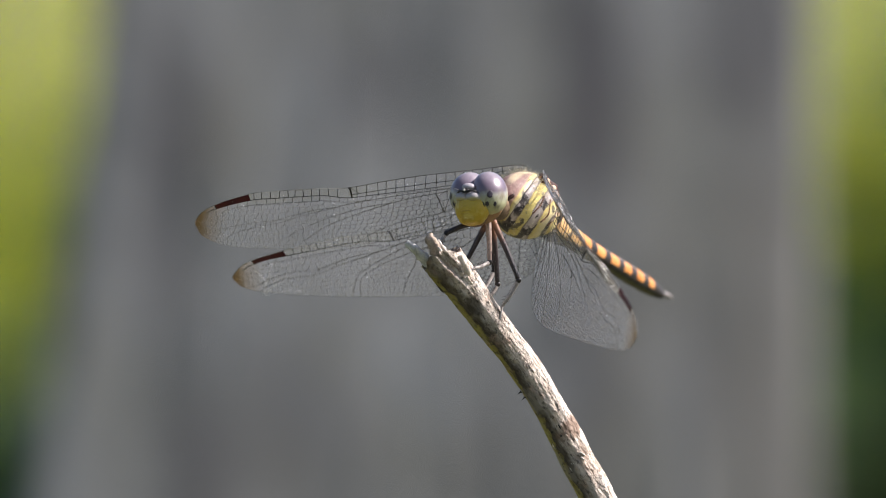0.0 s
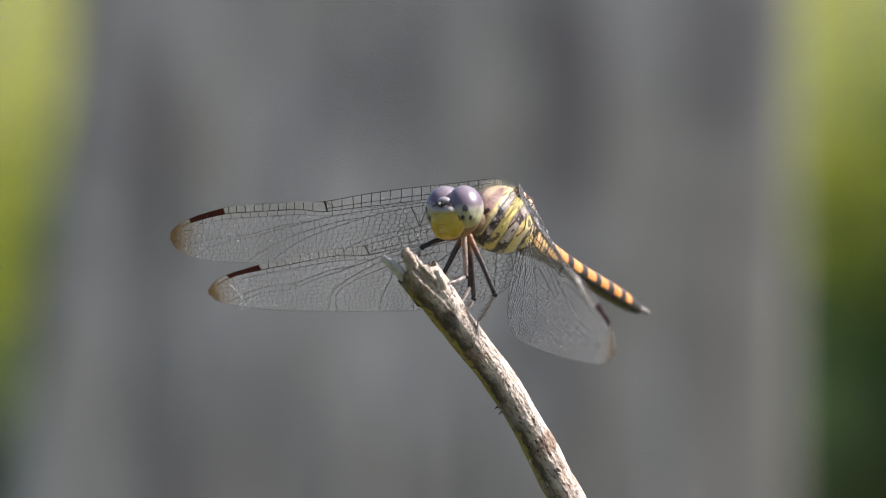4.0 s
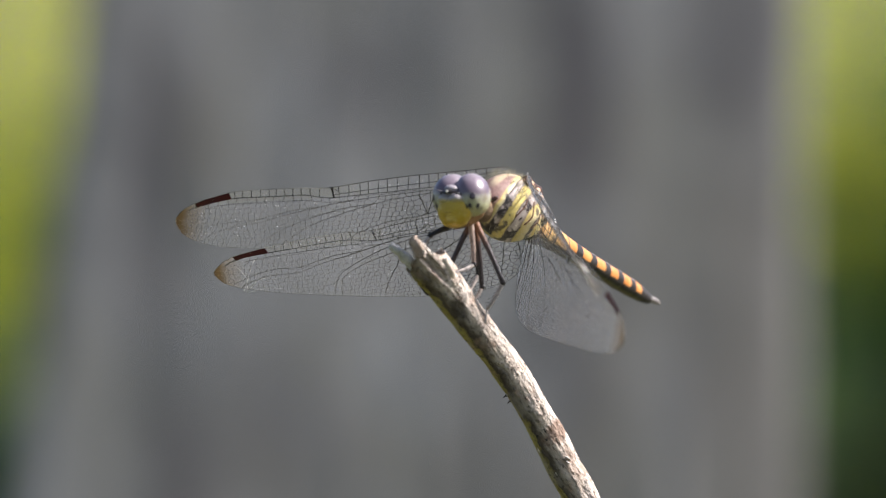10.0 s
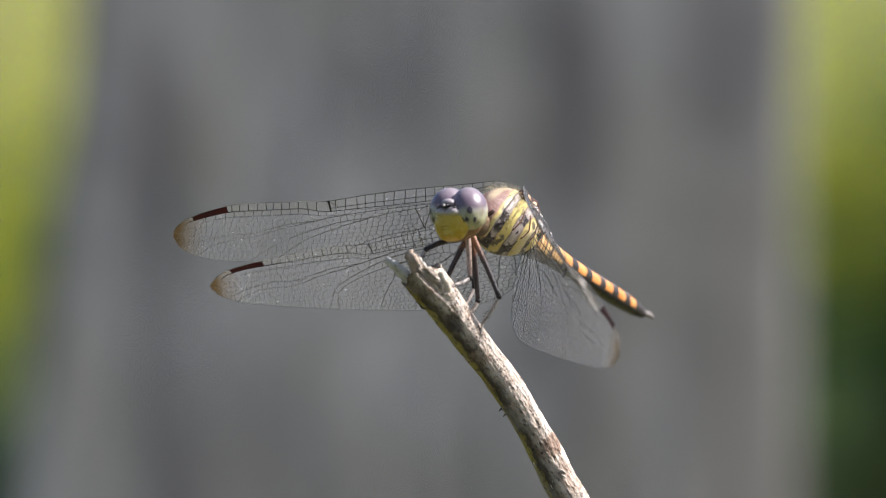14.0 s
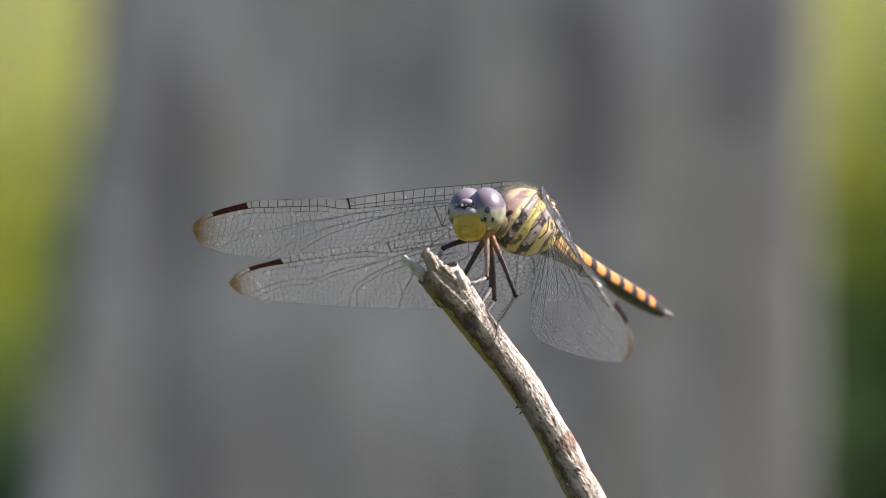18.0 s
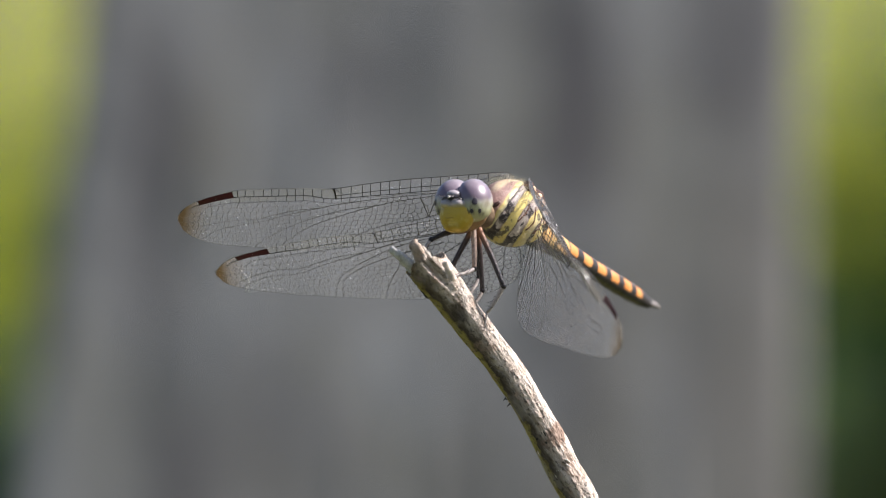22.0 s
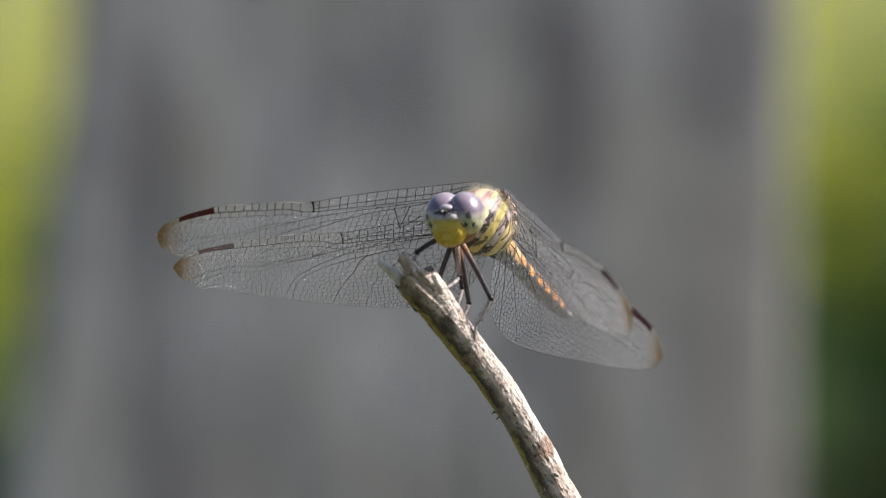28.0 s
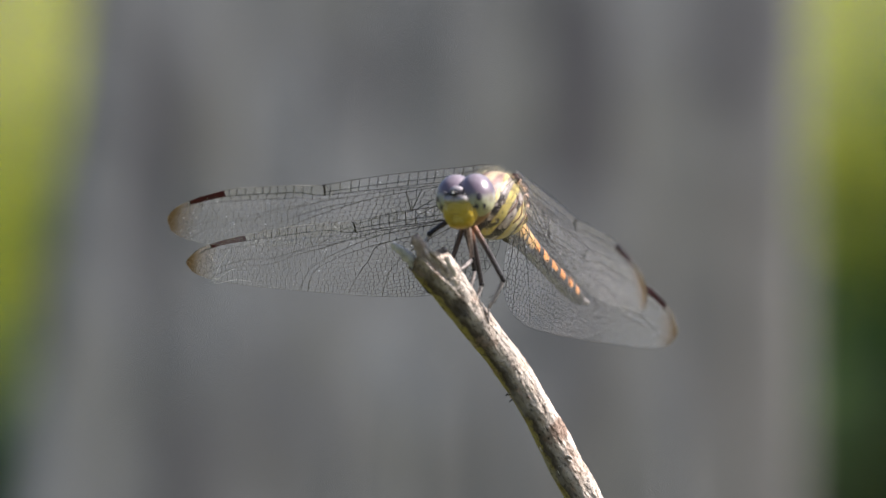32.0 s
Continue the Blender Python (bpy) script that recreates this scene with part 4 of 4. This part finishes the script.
        uy = (A.length_squared * (C.x - B.x) + B.length_squared * (A.x - C.x) + C.length_squared * (B.x - A.x)) / dd
        cen.append((ux, uy))
        for e in ((a, b), (b, c), (c, a)):
            by_edge.setdefault(tuple(sorted(e)), []).append(i)
    nrail = len(seeds)
    for (a, b), ts in by_edge.items():
        if len(ts) < 2 or (a >= nrail and b >= nrail):
            continue
        p, q = cen[ts[0]], cen[ts[1]]
        if p is None or q is None:
            continue
        ip, iq = inside(edge, *p), inside(edge, *q)
        if not ip and not iq:
            continue
        if ip != iq:
            if iq:
                p, q = q, p
            lo, hi = 0.0, 1.0
            for _ in range(14):
                m = (lo + hi) / 2
                if inside(edge, p[0] + (q[0] - p[0]) * m, p[1] + (q[1] - p[1]) * m):
                    lo = m
                else:
                    hi = m
            q = (p[0] + (q[0] - p[0]) * lo, p[1] + (q[1] - p[1]) * lo)
        m = ((p[0] + q[0]) / 2, (p[1] + q[1]) / 2)
        if m[1] < lead(m[0]) + gap(m[0]) + (.72 if nod - 2 < m[0] < stig[1] - 1.2 else 0):
            continue
        lines.append((p, q, 0.029 - 0.011 * smoothstep(6, 22, p[0])))
    band = [(st, lead(st)) for st in [stig[0] + (stig[1] - stig[0]) * i / 6 for i in range(7)]]
    stigma = [(x, y + .03) for x, y in band] + [(x - .2, y + gap(x) * .92) for x, y in reversed(band)]
    return edge, lines, costa, stigma, (nod, lead(nod), gap(nod)), lead, gap


ARCH = {"fore": 2.0, "hind": 3.0}   # millimetres by which a wing bows up towards its tip


def relief(s, c, arch=ARCH["hind"]):
    """Height of the pleated, slightly cambered film, in millimetres."""
    return arch * (s / 30) ** 2 + 0.16 * math.cos(min(c, 3.2) * 2.4) * math.exp(-c * 0.35) - 0.006 * (c - 3) ** 2 + 0.05 * noise.noise(Vector((s * .35, c * .6, 0)))


def wing(kind, side, root, plan, film):
    edge, lines, costa, stigma, nodus, lead, gap = plan
    P = lambda s, c, up=0.0: Vector((side * s * MM, c * MM, (relief(s, c, ARCH[kind]) + up) * MM))
    # film: strips between the front and the hind edge
    bm = bmesh.new()
    cols = []
    length = max(p[0] for p in edge)
    for i in range(61):
        s = 0.12 + (length - .16) * i / 60
        ys = [y0 + (y1 - y0) * (s - x0) / (x1 - x0) for (x0, y0), (x1, y1) in zip(edge, edge[1:] + edge[:1]) if x0 != x1 and min(x0, x1) <= s < max(x0, x1)]
        lo, hi = (min(ys), max(ys)) if ys else (1, 1.01)
        cols.append([bm.verts.new(P(s, lo + (hi - lo) * j / 18)) for j in range(19)])
    for a, b in zip(cols, cols[1:]):
        for j in range(18):
            bm.faces.new((a[j], b[j], b[j + 1], a[j + 1]))
    ob = part("wing", bm, film, root, f"clear veined {kind}wing with brown tip")
    for name, mat, net, label in (("vein_net", "vein", lines, "dark branching net of wing veins"), ("costa", "costa", costa, "pale leading edge of the wing")):
        verts, faces = [], []
        for a, b, w in net:
            A, B = P(*a), P(*b)
            d = B - A
            if d.length < 1e-6:
                continue
            d.normalize()
            u = d.cross(Vector((0, 0, 1))).normalized() * (w * MM)
            n = Vector((0, 0, 1)) * (w * MM * 0.9)
            A, B = A - d * (w * MM * .5), B + d * (w * MM * .5)
            i = len(verts)
            verts += [A + u, A + n, A - u, A - n, B + u, B + n, B - u, B - n]
            faces += [(i, i + 1, i + 5, i + 4), (i + 1, i + 2, i + 6, i + 5), (i + 2, i + 3, i + 7, i + 6), (i + 3, i, i + 4, i + 7)]
        me = bpy.data.meshes.new(name)
        me.from_pydata(verts, [], faces)
        me.materials.append(FM[mat])
        v = new(name, me)
        v.parent = ob
        tagged(v, label, kind="stuff" if name == "vein_net" else "")
    # pale grains added on the film to stand for its glints
    rnd = random.Random(len(lines))
    verts, faces = [], []
    while len(faces) < 8 * (480 if side < 0 else 160):
        sx, cy = rnd.uniform(.5, length), rnd.uniform(-.4, 10.8)
        if not inside(edge, sx, cy) or rnd.random() > .35 + .65 * smoothstep(-.15, .25, noise.noise(Vector((sx * .35, cy * .5, 2.0)))):
            continue
        c, r = P(sx, cy, rnd.choice((-.03, .03))), rnd.uniform(.020, .046) * MM
        i = len(verts)
        verts += [c + Vector(q) * r * rnd.uniform(.7, 1.3) for q in ((1, 0, 0), (-1, 0, 0), (0, 1, 0), (0, -1, 0), (0, 0, 1), (0, 0, -1))]
        faces += [(i + a, i + b, i + d) for a, b, d in ((0, 2, 4), (2, 1, 4), (1, 3, 4), (3, 0, 4), (2, 0, 5), (1, 2, 5), (3, 1, 5), (0, 3, 5))]
    me = bpy.data.meshes.new("sparkle")
    me.from_pydata(verts, [], faces)
    me.materials.append(FM["silk"])
    grains = new("sparkle", me)
    grains.parent = ob
    tagged(grains, "pale grains added for the glints of the wing film", kind="stuff")
    bm = bmesh.new()
    for up, flip in ((.07, False), (-.07, True)):
        f = bm.faces.new([bm.verts.new(P(s, c, up)) for s, c in (reversed(stigma) if flip else stigma)])
    bm.verts.ensure_lookup_table()
    n = len(stigma)
    for i in range(n):
        j = (i + 1) % n
        bm.faces.new((bm.verts[i], bm.verts[2 * n - 1 - i], bm.verts[2 * n - 1 - j], bm.verts[j]))
    bmesh.ops.recalc_face_normals(bm, faces=bm.faces)
    part("pterostigma", bm, FM["stigma"], ob, "dark reddish-brown wing cell", smooth=False)
    s, c, g = nodus
    bm = bmesh.new()
    tube(bm, [P(s + .2, c - .03), P(s, c + .12), P(s - .12, c + g * .5), P(s - .2, c + g)], [.00007, .00012, .0001, .00008], 6)
    part("nodus", bm, FM["vein"], ob)
    return ob


HEADS = []


def head_pose(stage):
    """The head stays level while the body leans; it turns a little at each shift of the body."""
    x, z, rx, ry, rz = ((-.52, -1.58, 16.4, -13.3, -5.0), (-.22, -1.75, 18.0, -12.5, -7.5), (.12, -1.87, 21.0, -13.8, -11.5))[stage]
    return pose(x * MM, -8.9 * MM, z * MM, rx, ry, rz)


def dragonfly():
    root = new("dragonfly")
    tagged(root, "yellow and black dragonfly with clear brown-tipped wings perched on a twig", "dragonfly")
    # -- thorax
    def thorax_shape(q):
        q = q.copy()
        q.x *= 1 - 0.18 * max(0, q.z) - 0.05 * max(0, -q.z)
        q.y += 0.28 * q.z * (1 if q.z < 0 else 0.35)         # slanting, legs forward
        q.z *= 1 - 0.22 * smoothstep(0.2, 1.0, q.y)
        q.y *= 1 - 0.28 * max(0, q.z) * (1 if q.y > 0 else 0)
        return q
    bm = bmesh.new()
    blob(bm, (0, -0.5 * MM, .1 * MM), (3.05 * MM, 4.9 * MM, 3.55 * MM), 48, 32, pose(0, 0, 0, -12), thorax_shape)
    for v in bm.verts:
        v.co += v.co.normalized() * (0.00009 * noise.noise(v.co * 900))
    thorax = part("thorax", bm, FM["thorax"], root, "yellow thorax with dark slanting stripes")
    bm = bmesh.new()
    blob(bm, (-.3 * MM, -5.7 * MM, -1.3 * MM), (1.5 * MM, 2.2 * MM, 1.5 * MM), 24, 14)
    part("prothorax", bm, FM["neck"], root)
    # seams and wing joints
    for side in (1, -1):
        for y0, z0, y1, z1 in ((-2.6, 3.0, -3.9, -1.4), (-.2, 3.3, -1.6, -2.6), (2.0, 2.4, .5, -2.7)):
            bm = bmesh.new()
            pts = []
            for i in range(9):
                t = i / 8
                y, z = y0 + (y1 - y0) * t, z0 + (z1 - z0) * t
                hit, loc, nrm, _ = thorax.closest_point_on_mesh(Vector((side * 6 * MM, y * MM, z * MM)))
                pts.append(loc + nrm * 0.00001)
            tube(bm, pts, [.00009] * 9, 6)
            part("seam", bm, FM["brown"], thorax)
        bm, pts = bmesh.new(), []
        for i in range(11):     # dark line from the shoulder down behind the head
            t = i / 10
            hit, loc, nrm, _ = thorax.closest_point_on_mesh(Vector((side * (1.9 - 2.0 * t), -6.6 + .6 * t, .9 - 4.0 * t)) * MM)
            pts.append(loc + nrm * 0.00002)
        tube(bm, pts, [.00012 + .0001 * math.sin(2.4 * i) ** 2 for i in range(11)], 8, wobble=.3)
        part("shoulder_line", bm, FM["hinge"], thorax, "dark line behind the head")
        for kind in (("fore", "hind") if side > 0 else ()):
            x, y, z = WING_ROOT[kind]
            for k in range(4):
                bm = bmesh.new()
                hit, loc, nrm, _ = thorax.closest_point_on_mesh(Vector((side * (x + 1.2) * MM, (y + k * .55 - .3) * MM, (z - k * .38 + .3) * MM)))
                blob(bm, loc + nrm * .00015, (.00042, .00040, .00030), 12, 8)
                part("wing_joint", bm, FM["brown"] if k % 2 else FM["tan"], thorax)
    # dark hinge line between the wing roots, with pale plates on it
    rim = []
    for i in range(13):
        t = i / 12
        probe = Vector((1.9 + 1.6 * t, -1.9 + 6.6 * t, 4.4 - 3.6 * t)) * MM
        hit, loc, nrm, _ = thorax.closest_point_on_mesh(probe)
        rim.append(loc + nrm * .00022)
    bm = bmesh.new()
    tube(bm, rim, [.00046 + .00014 * math.sin(i * 2.1) for i in range(13)], 8, wobble=.4)
    part("hinge", bm, FM["hinge"], thorax, "dark brown wing hinge")
    for i in (2, 4, 6, 8, 10):
        bm = bmesh.new()
        blob(bm, rim[i] + Vector((.00016, -.00030, .00004)), (.00030, .00050, .00036), 12, 8)
        part("hinge_plate", bm, FM["peach"], thorax, "pale peach hinge plate")
    # fuzz
    rnd = random.Random(5)
    verts, faces = [], []
    for i in range(3600):
        a, b = rnd.uniform(0, 6.283), rnd.uniform(-.75, 1.25)
        probe = Vector((math.cos(a) * 6 * MM, (-6 + rnd.random() * 9) * MM, b * 6 * MM))
        hit, loc, nrm, _ = thorax.closest_point_on_mesh(probe)
        d = (nrm + Vector((rnd.gauss(0, .35), rnd.gauss(-.2, .35), rnd.gauss(0, .35)))).normalized()
        s = d.cross(Vector((0.3, 0.5, 0.8))).normalized() * .000009
        ln = rnd.uniform(.0003, .0007) * (1 + .9 * smoothstep(.001, .003, loc.z) * smoothstep(-.001, -.003, loc.y))
        i0 = len(verts)
        verts += [loc - s, loc + s, loc + d * ln]
        faces.append((i0, i0 + 1, i0 + 2))
    me = bpy.data.meshes.new("fuzz")
    me.from_pydata(verts, [], faces)
    me.materials.append(FM["fuzz"])
    fz = new("fuzz", me)
    fz.parent = thorax
    tagged(fz, "fine pale hairs on the thorax", kind="stuff")

    # -- head
    bm = bmesh.new()
    blob(bm, (0, .5 * MM, -.3 * MM), (2.7 * MM, 1.3 * MM, 2.3 * MM), 30, 18)
    head = part("head", bm, FM["tan"], root)
    head.matrix_basis = head_pose(0)
    HEADS.append(head)
    for side in (1, -1):
        bm = bmesh.new()
        blob(bm, (0, 0, 0), (1.84 * MM, 2.12 * MM, 2.26 * MM), 44, 30, pose(0, 0, 0, -6, -side * 10, side * 12))
        eye = part("eye", bm, FM["eye"], head, "mauve and pale green compound eye")
        eye.matrix_basis = pose(side * 1.26 * MM, .25 * MM, .56 * MM)
        for a, b, r, tall in ((-50, 0, .30, 1.2), (-62, -28, .20, 1.4), (-37, -27, .18, 1.6)):
            d = Vector((side * math.cos(radians(a)) * math.cos(radians(b)), math.sin(radians(a)) * math.cos(radians(b)), math.sin(radians(b))))
            hit, loc, nrm, _ = eye.closest_point_on_mesh(d * 6 * MM)
            bm = bmesh.new()
            blob(bm, (0, 0, 0), (r * MM, r * tall * MM, .04 * MM), 20, 8, None, lambda q: q * (1 + .25 * noise.noise(q * 1.7 + Vector((a, b, side)))))
            sp = part("eye_spot", bm, FM["spot"], head)
            sp.matrix_basis = Matrix.Translation(eye.matrix_basis @ loc) @ nrm.to_track_quat("Z", "Y").to_matrix().to_4x4()

    def H(name, c, semi, mat, label="", shape=None, turn=None):
        b = bmesh.new()
        blob(b, [v * MM for v in c], [v * MM for v in semi], 34, 24, turn, shape)
        return part(name, b, FM[mat], head, label)

    def squarish(q):
        return Vector([math.copysign(abs(v) ** .93, v) for v in q])
    face = H("face", (0, -1.1, -.95), (1.86, 1.42, 1.72), "face", "yellow face with faint furrows", squarish)
    H("labrum", (0, -1.15, -1.9), (1.45, 1.18, .86), "face", "", squarish)
    H("labium", (0, -.7, -2.3), (1.15, 1.05, .55), "brown", "brown lower lip")
    for side in (1, -1):
        H("frons", (side * .60, -1.66, .22), (.90, .86, .62), "frons", "pale grey forehead lobe")
    H("vertex", (0, -1.72, 1.22), (.74, .62, .42), "frons", "pale knob between the eyes")
    H("vertex_shade", (0, -2.24, .90), (.40, .34, .24), "black", "black front of the knob")
    H("ocellus", (0, -2.58, .94), (.14, .1, .13), "ocellus", "pale simple eye")
    b = bmesh.new()      # black furrow over the forehead that runs down between face and eyes
    row = [(-1.62, -1.50, -.35), (-1.42, -1.72, .30), (-1.0, -2.12, .78), (-.5, -2.42, .86), (0, -2.48, .76), (.5, -2.42, .86), (1.0, -2.12, .78), (1.42, -1.72, .30), (1.62, -1.50, -.35)]
    ps = spline([Vector(q) * MM for q in row], 5)
    tube(b, ps, [MM * (.06 + .05 * math.sin(math.pi * i / (len(ps) - 1)) ** 1.5) for i in range(len(ps))], 8, wobble=.3)
    part("frons_band", b, FM["black"], head, "black band across the forehead")
    for z0, dip, rad in ((-.62, .10, .035), (-1.42, -.18, .06), (-2.05, -.10, .05)):
        b = bmesh.new()
        ps = []
        for i in range(13):
            x = -1.25 + 2.5 * i / 12
            hit, loc, nrm, _ = face.closest_point_on_mesh(Vector((x, -4.5, z0 + dip * (x / 1.25) ** 2)) * MM)
            ps.append(loc - nrm * .00003)
        tube(b, ps, [rad * MM * (.4 + .6 * math.sin(math.pi * (i + .5) / 13)) for i in range(13)], 6)
        part("furrow", b, FM["face_dark"], face)
    for side in (1, -1):
        b = bmesh.new()       # dark seam where the eye meets the face
        tube(b, spline([Vector((side * 1.60, -1.55, -.3)) * MM, Vector((side * 1.66, -1.50, -.9)) * MM, Vector((side * 1.5, -1.35, -1.6)) * MM, Vector((side * .95, -1.3, -2.5)) * MM], 4), [.00015 - .000005 * i for i in range(13)], 8)
        part("eye_margin", b, FM["black"], head, "black rim between eye and face")
        b = bmesh.new()
        tube(b, spline([Vector((side * .55, -2.3, .9)) * MM, Vector((side * .85, -3.0, 1.1)) * MM, Vector((side * 1.0, -3.7, 1.25)) * MM], 4), [.00004 * (1 - .09 * i) for i in range(9)], 6)
        part("antenna", b, FM["black"], head)

    # -- abdomen
    a0, a1 = Vector((0, 4.6, -.15)), Vector((0, 33.0, -.55))
    cuts = [0, .055, .12, .235, .35, .465, .575, .68, .78, .865, .93]
    half = [1.5, 1.5, 1.25, 1.02, .94, .9, .9, .9, .86, .74, .5]
    for i in range(10):
        bm = bmesh.new()
        n, rings = 20, []
        for t, r in ((0, .93), (.08, 1.02), (.5, 1.0), (.88, 1.0), (.97, 1.05), (1.0, .96)):
            u = cuts[i] + (cuts[i + 1] - cuts[i]) * t
            w = (half[i] + (half[i + 1] - half[i]) * t) * r
            c = a0.lerp(a1, u) + Vector((0, 0, -.1 * math.sin(u * math.pi)))
            ring = []
            for j in range(n):
                a = 2 * math.pi * j / n
                keel = 1 + .12 * max(0, math.sin(a)) ** 6
                ring.append(bm.verts.new((c + Vector((math.cos(a) * w, 0, math.sin(a) * w * 1.02 * keel))) * MM))
            rings.append(ring)
        for r0, r1 in zip(rings, rings[1:]):
            for j in range(n):
                bm.faces.new((r0[j], r0[(j + 1) % n], r1[(j + 1) % n], r1[j]))
        bm.faces.new(rings[0][::-1])
        bm.faces.new(rings[-1])
        bmesh.ops.recalc_face_normals(bm, faces=bm.faces)
        part("abdomen_segment", bm, FM["tail"] if i > 8 else FM["abdomen"] if i > 2 else FM["abdomen_base"], root, "black tail segment" if i > 8 else "tan-yellow segment with dark flecks" if i < 3 else "orange segment with black saddle marks")
    end = a0.lerp(a1, .93)
    for side in (1, -1):
        b = bmesh.new()
        tube(b, spline([(end + Vector((side * .25, -.2, .05))) * MM, (end + Vector((side * .4, 1.0, .15))) * MM, (end + Vector((side * .3, 2.1, .1))) * MM], 4), [.00028, .0003, .00032, .0003, .00028, .00024, .0002, .00014, .00006], 8)
        part("cercus", b, FM["cercus"], root, "pale grey tail appendage")
    return root


fly = dragonfly()
fly.matrix_basis = body_pose(*REST[1])

# ---- wings ----
WINGS = []
PLANS = {"fore": wing_plan("fore", 31), "hind": wing_plan("hind", 32)}
FILMS = {"fore": membrane_material("forewing_film", 33.9), "hind": membrane_material("hindwing_film", 32.7)}
for i, (side, kind) in enumerate(((-1, "fore"), (-1, "hind"), (1, "fore"), (1, "hind"))):
    w = wing(kind, side, fly, PLANS[kind], FILMS[kind])
    w.matrix_basis = wing_pose(side, kind, *REST[2][i])
    WINGS.append((w, side, kind, i))

# silk on the tip of one hindwing
for a, b, c in (((30.4, 3.2), (29.6, 5.0), (29.9, 7.0)), ((28.4, 2.6), (29.3, 4.6), (30.2, 6.9)), ((29.9, 6.9), (28.6, 5.6), (27.8, 5.2)), ((29.8, 7.0), (27.6, 6.6), (26.2, 6.9)), ((30.2, 6.6), (29.0, 6.0), (28.4, 4.2))):
    bm = bmesh.new()
    ps = spline([Vector((-p[0] * MM, p[1] * MM, (relief(*p) + .12) * MM)) for p in (a, b, c)], 5)
    tube(bm, ps, [.000018] * len(ps), 5)
    part("silk_thread", bm, FM["silk"], WINGS[1][0])

# ---- legs: hip, knee, foot and toe on the upright plane, with their depths ----
LEGS = [
    ((832, 396, -6.2), (790, 413, -6.8), (774, 440, -6.6), (780, 452, -6.4)),
    ((858, 400, -5.6), (826, 462, -5.4), (802, 472, -5.6), (808, 484, -5.4)),
    ((864, 402, -6.0), (866, 464, -6.4), (838, 475, -8.2), (829, 482, -8.7)),
    ((872, 404, -5.0), (880, 503, -4.6), (866, 526, -5.0), (861, 538, -5.2)),
    ((878, 404, -5.8), (917, 496, -6.6), (888, 542, -6.4), (884, 566, -6.6)),
    ((868, 402, -3.5), (874, 480, -3.4), (852, 518, -4.6), (848, 530, -4.8)),
]
LEG_PARTS = []


def legs():
    back = fly.matrix_basis.inverted()
    rnd = random.Random(8)
    for number, (hip, knee, foot, toe) in enumerate(LEGS):
        h, k, f, t = (back @ at_plan(*p) for p in (hip, knee, foot, toe))
        bm = bmesh.new()
        inward = h + (h - k).normalized() * 0.0011
        ps = spline([inward, h, h.lerp(k, .5) + Vector((0, 0, .0001)), k], 4)
        n = len(ps)
        tube(bm, ps, [(.00035 - .00011 * i / (n - 1)) for i in range(n)], 9)
        leg = part("leg", bm, FM["lit_femur"] if number == 2 else FM["femur"], fly, "spiny leg painted pale pinkish as if sunlit" if number == 2 else "dark brown spiny leg")
        b = bmesh.new()
        blob(b, k, (.00031, .00031, .00031), 12, 8)
        part("knee", b, FM["black"], leg)
        b = bmesh.new()
        ps2 = spline([k, k.lerp(f, .5) + (k - h).normalized() * .00012, f], 4)
        tube(b, ps2, [.00022 - .00006 * i / 8 for i in range(9)], 8)
        part("tibia", b, FM["tibia"], leg, "grey shin")
        b = bmesh.new()
        ps3 = spline([f, f.lerp(t, .5), t], 3)
        tube(b, ps3, [.00014, .00013, .00012, .00012, .00011, .0001, .00007], 7)
        part("tarsus", b, FM["tibia"], leg)
        for sgn in (1, -1):
            b = bmesh.new()
            d = (t - f).normalized()
            q = d.cross(Vector((0, 0, 1))).normalized() * sgn
            tube(b, spline([t, t + d * .0001 + q * .00008, t + d * .00012 + q * .0002], 3), [.00005, .00005, .00004, .00004, .00003, .00002, .00001], 5)
            part("claw", b, FM["spine"], leg)
        for a, c, m in ((h, k, 7), (k, f, 7)):
            d = (c - a).normalized()
            for i in range(m):
                for sgn in (1, -1):
                    p = a.lerp(c, .25 + .7 * i / m)
                    q = (d.cross(Vector((.4, .2, 1))).normalized() * sgn + Vector((rnd.gauss(0, .3), rnd.gauss(0, .3), rnd.gauss(0, .3))) + d * .7).normalized()
                    b = bmesh.new()
                    tube(b, [p, p + q * .00035, p + q * .00062], [.00004, .00003, .000008], 4)
                    part("spine", b, FM["spine"], leg)
        LEG_PARTS.append((leg, h, f))


legs()


def motions():
    """The body shifts on its perch, the wings settle, and the legs swing about their feet."""
    start = body_pose(*REST[1])
    walk(fly, [(t, body_pose(*b)) for t, b, _ in STATES])
    walk(HEADS[0], [(t, head_pose(0 if t < 22.9 else 1 if t < 27.4 else 2)) for t, _, _ in STATES])
    for w, side, kind, i in WINGS:
        walk(w, [(t, wing_pose(side, kind, *ws[i])) for t, _, ws in STATES])
    for leg, hip, foot in LEG_PARTS:
        rows = []
        for t, b, _ in STATES:
            m = body_pose(*b)
            f = m.inverted() @ (start @ foot)          # where the foot's hold now lies in the body's space
            turn = (hip - foot).rotation_difference(hip - f).to_matrix().to_4x4()
            rows.append((t, Matrix.Translation(f) @ turn @ Matrix.Translation(-foot)))
        walk(leg, rows)


motions()
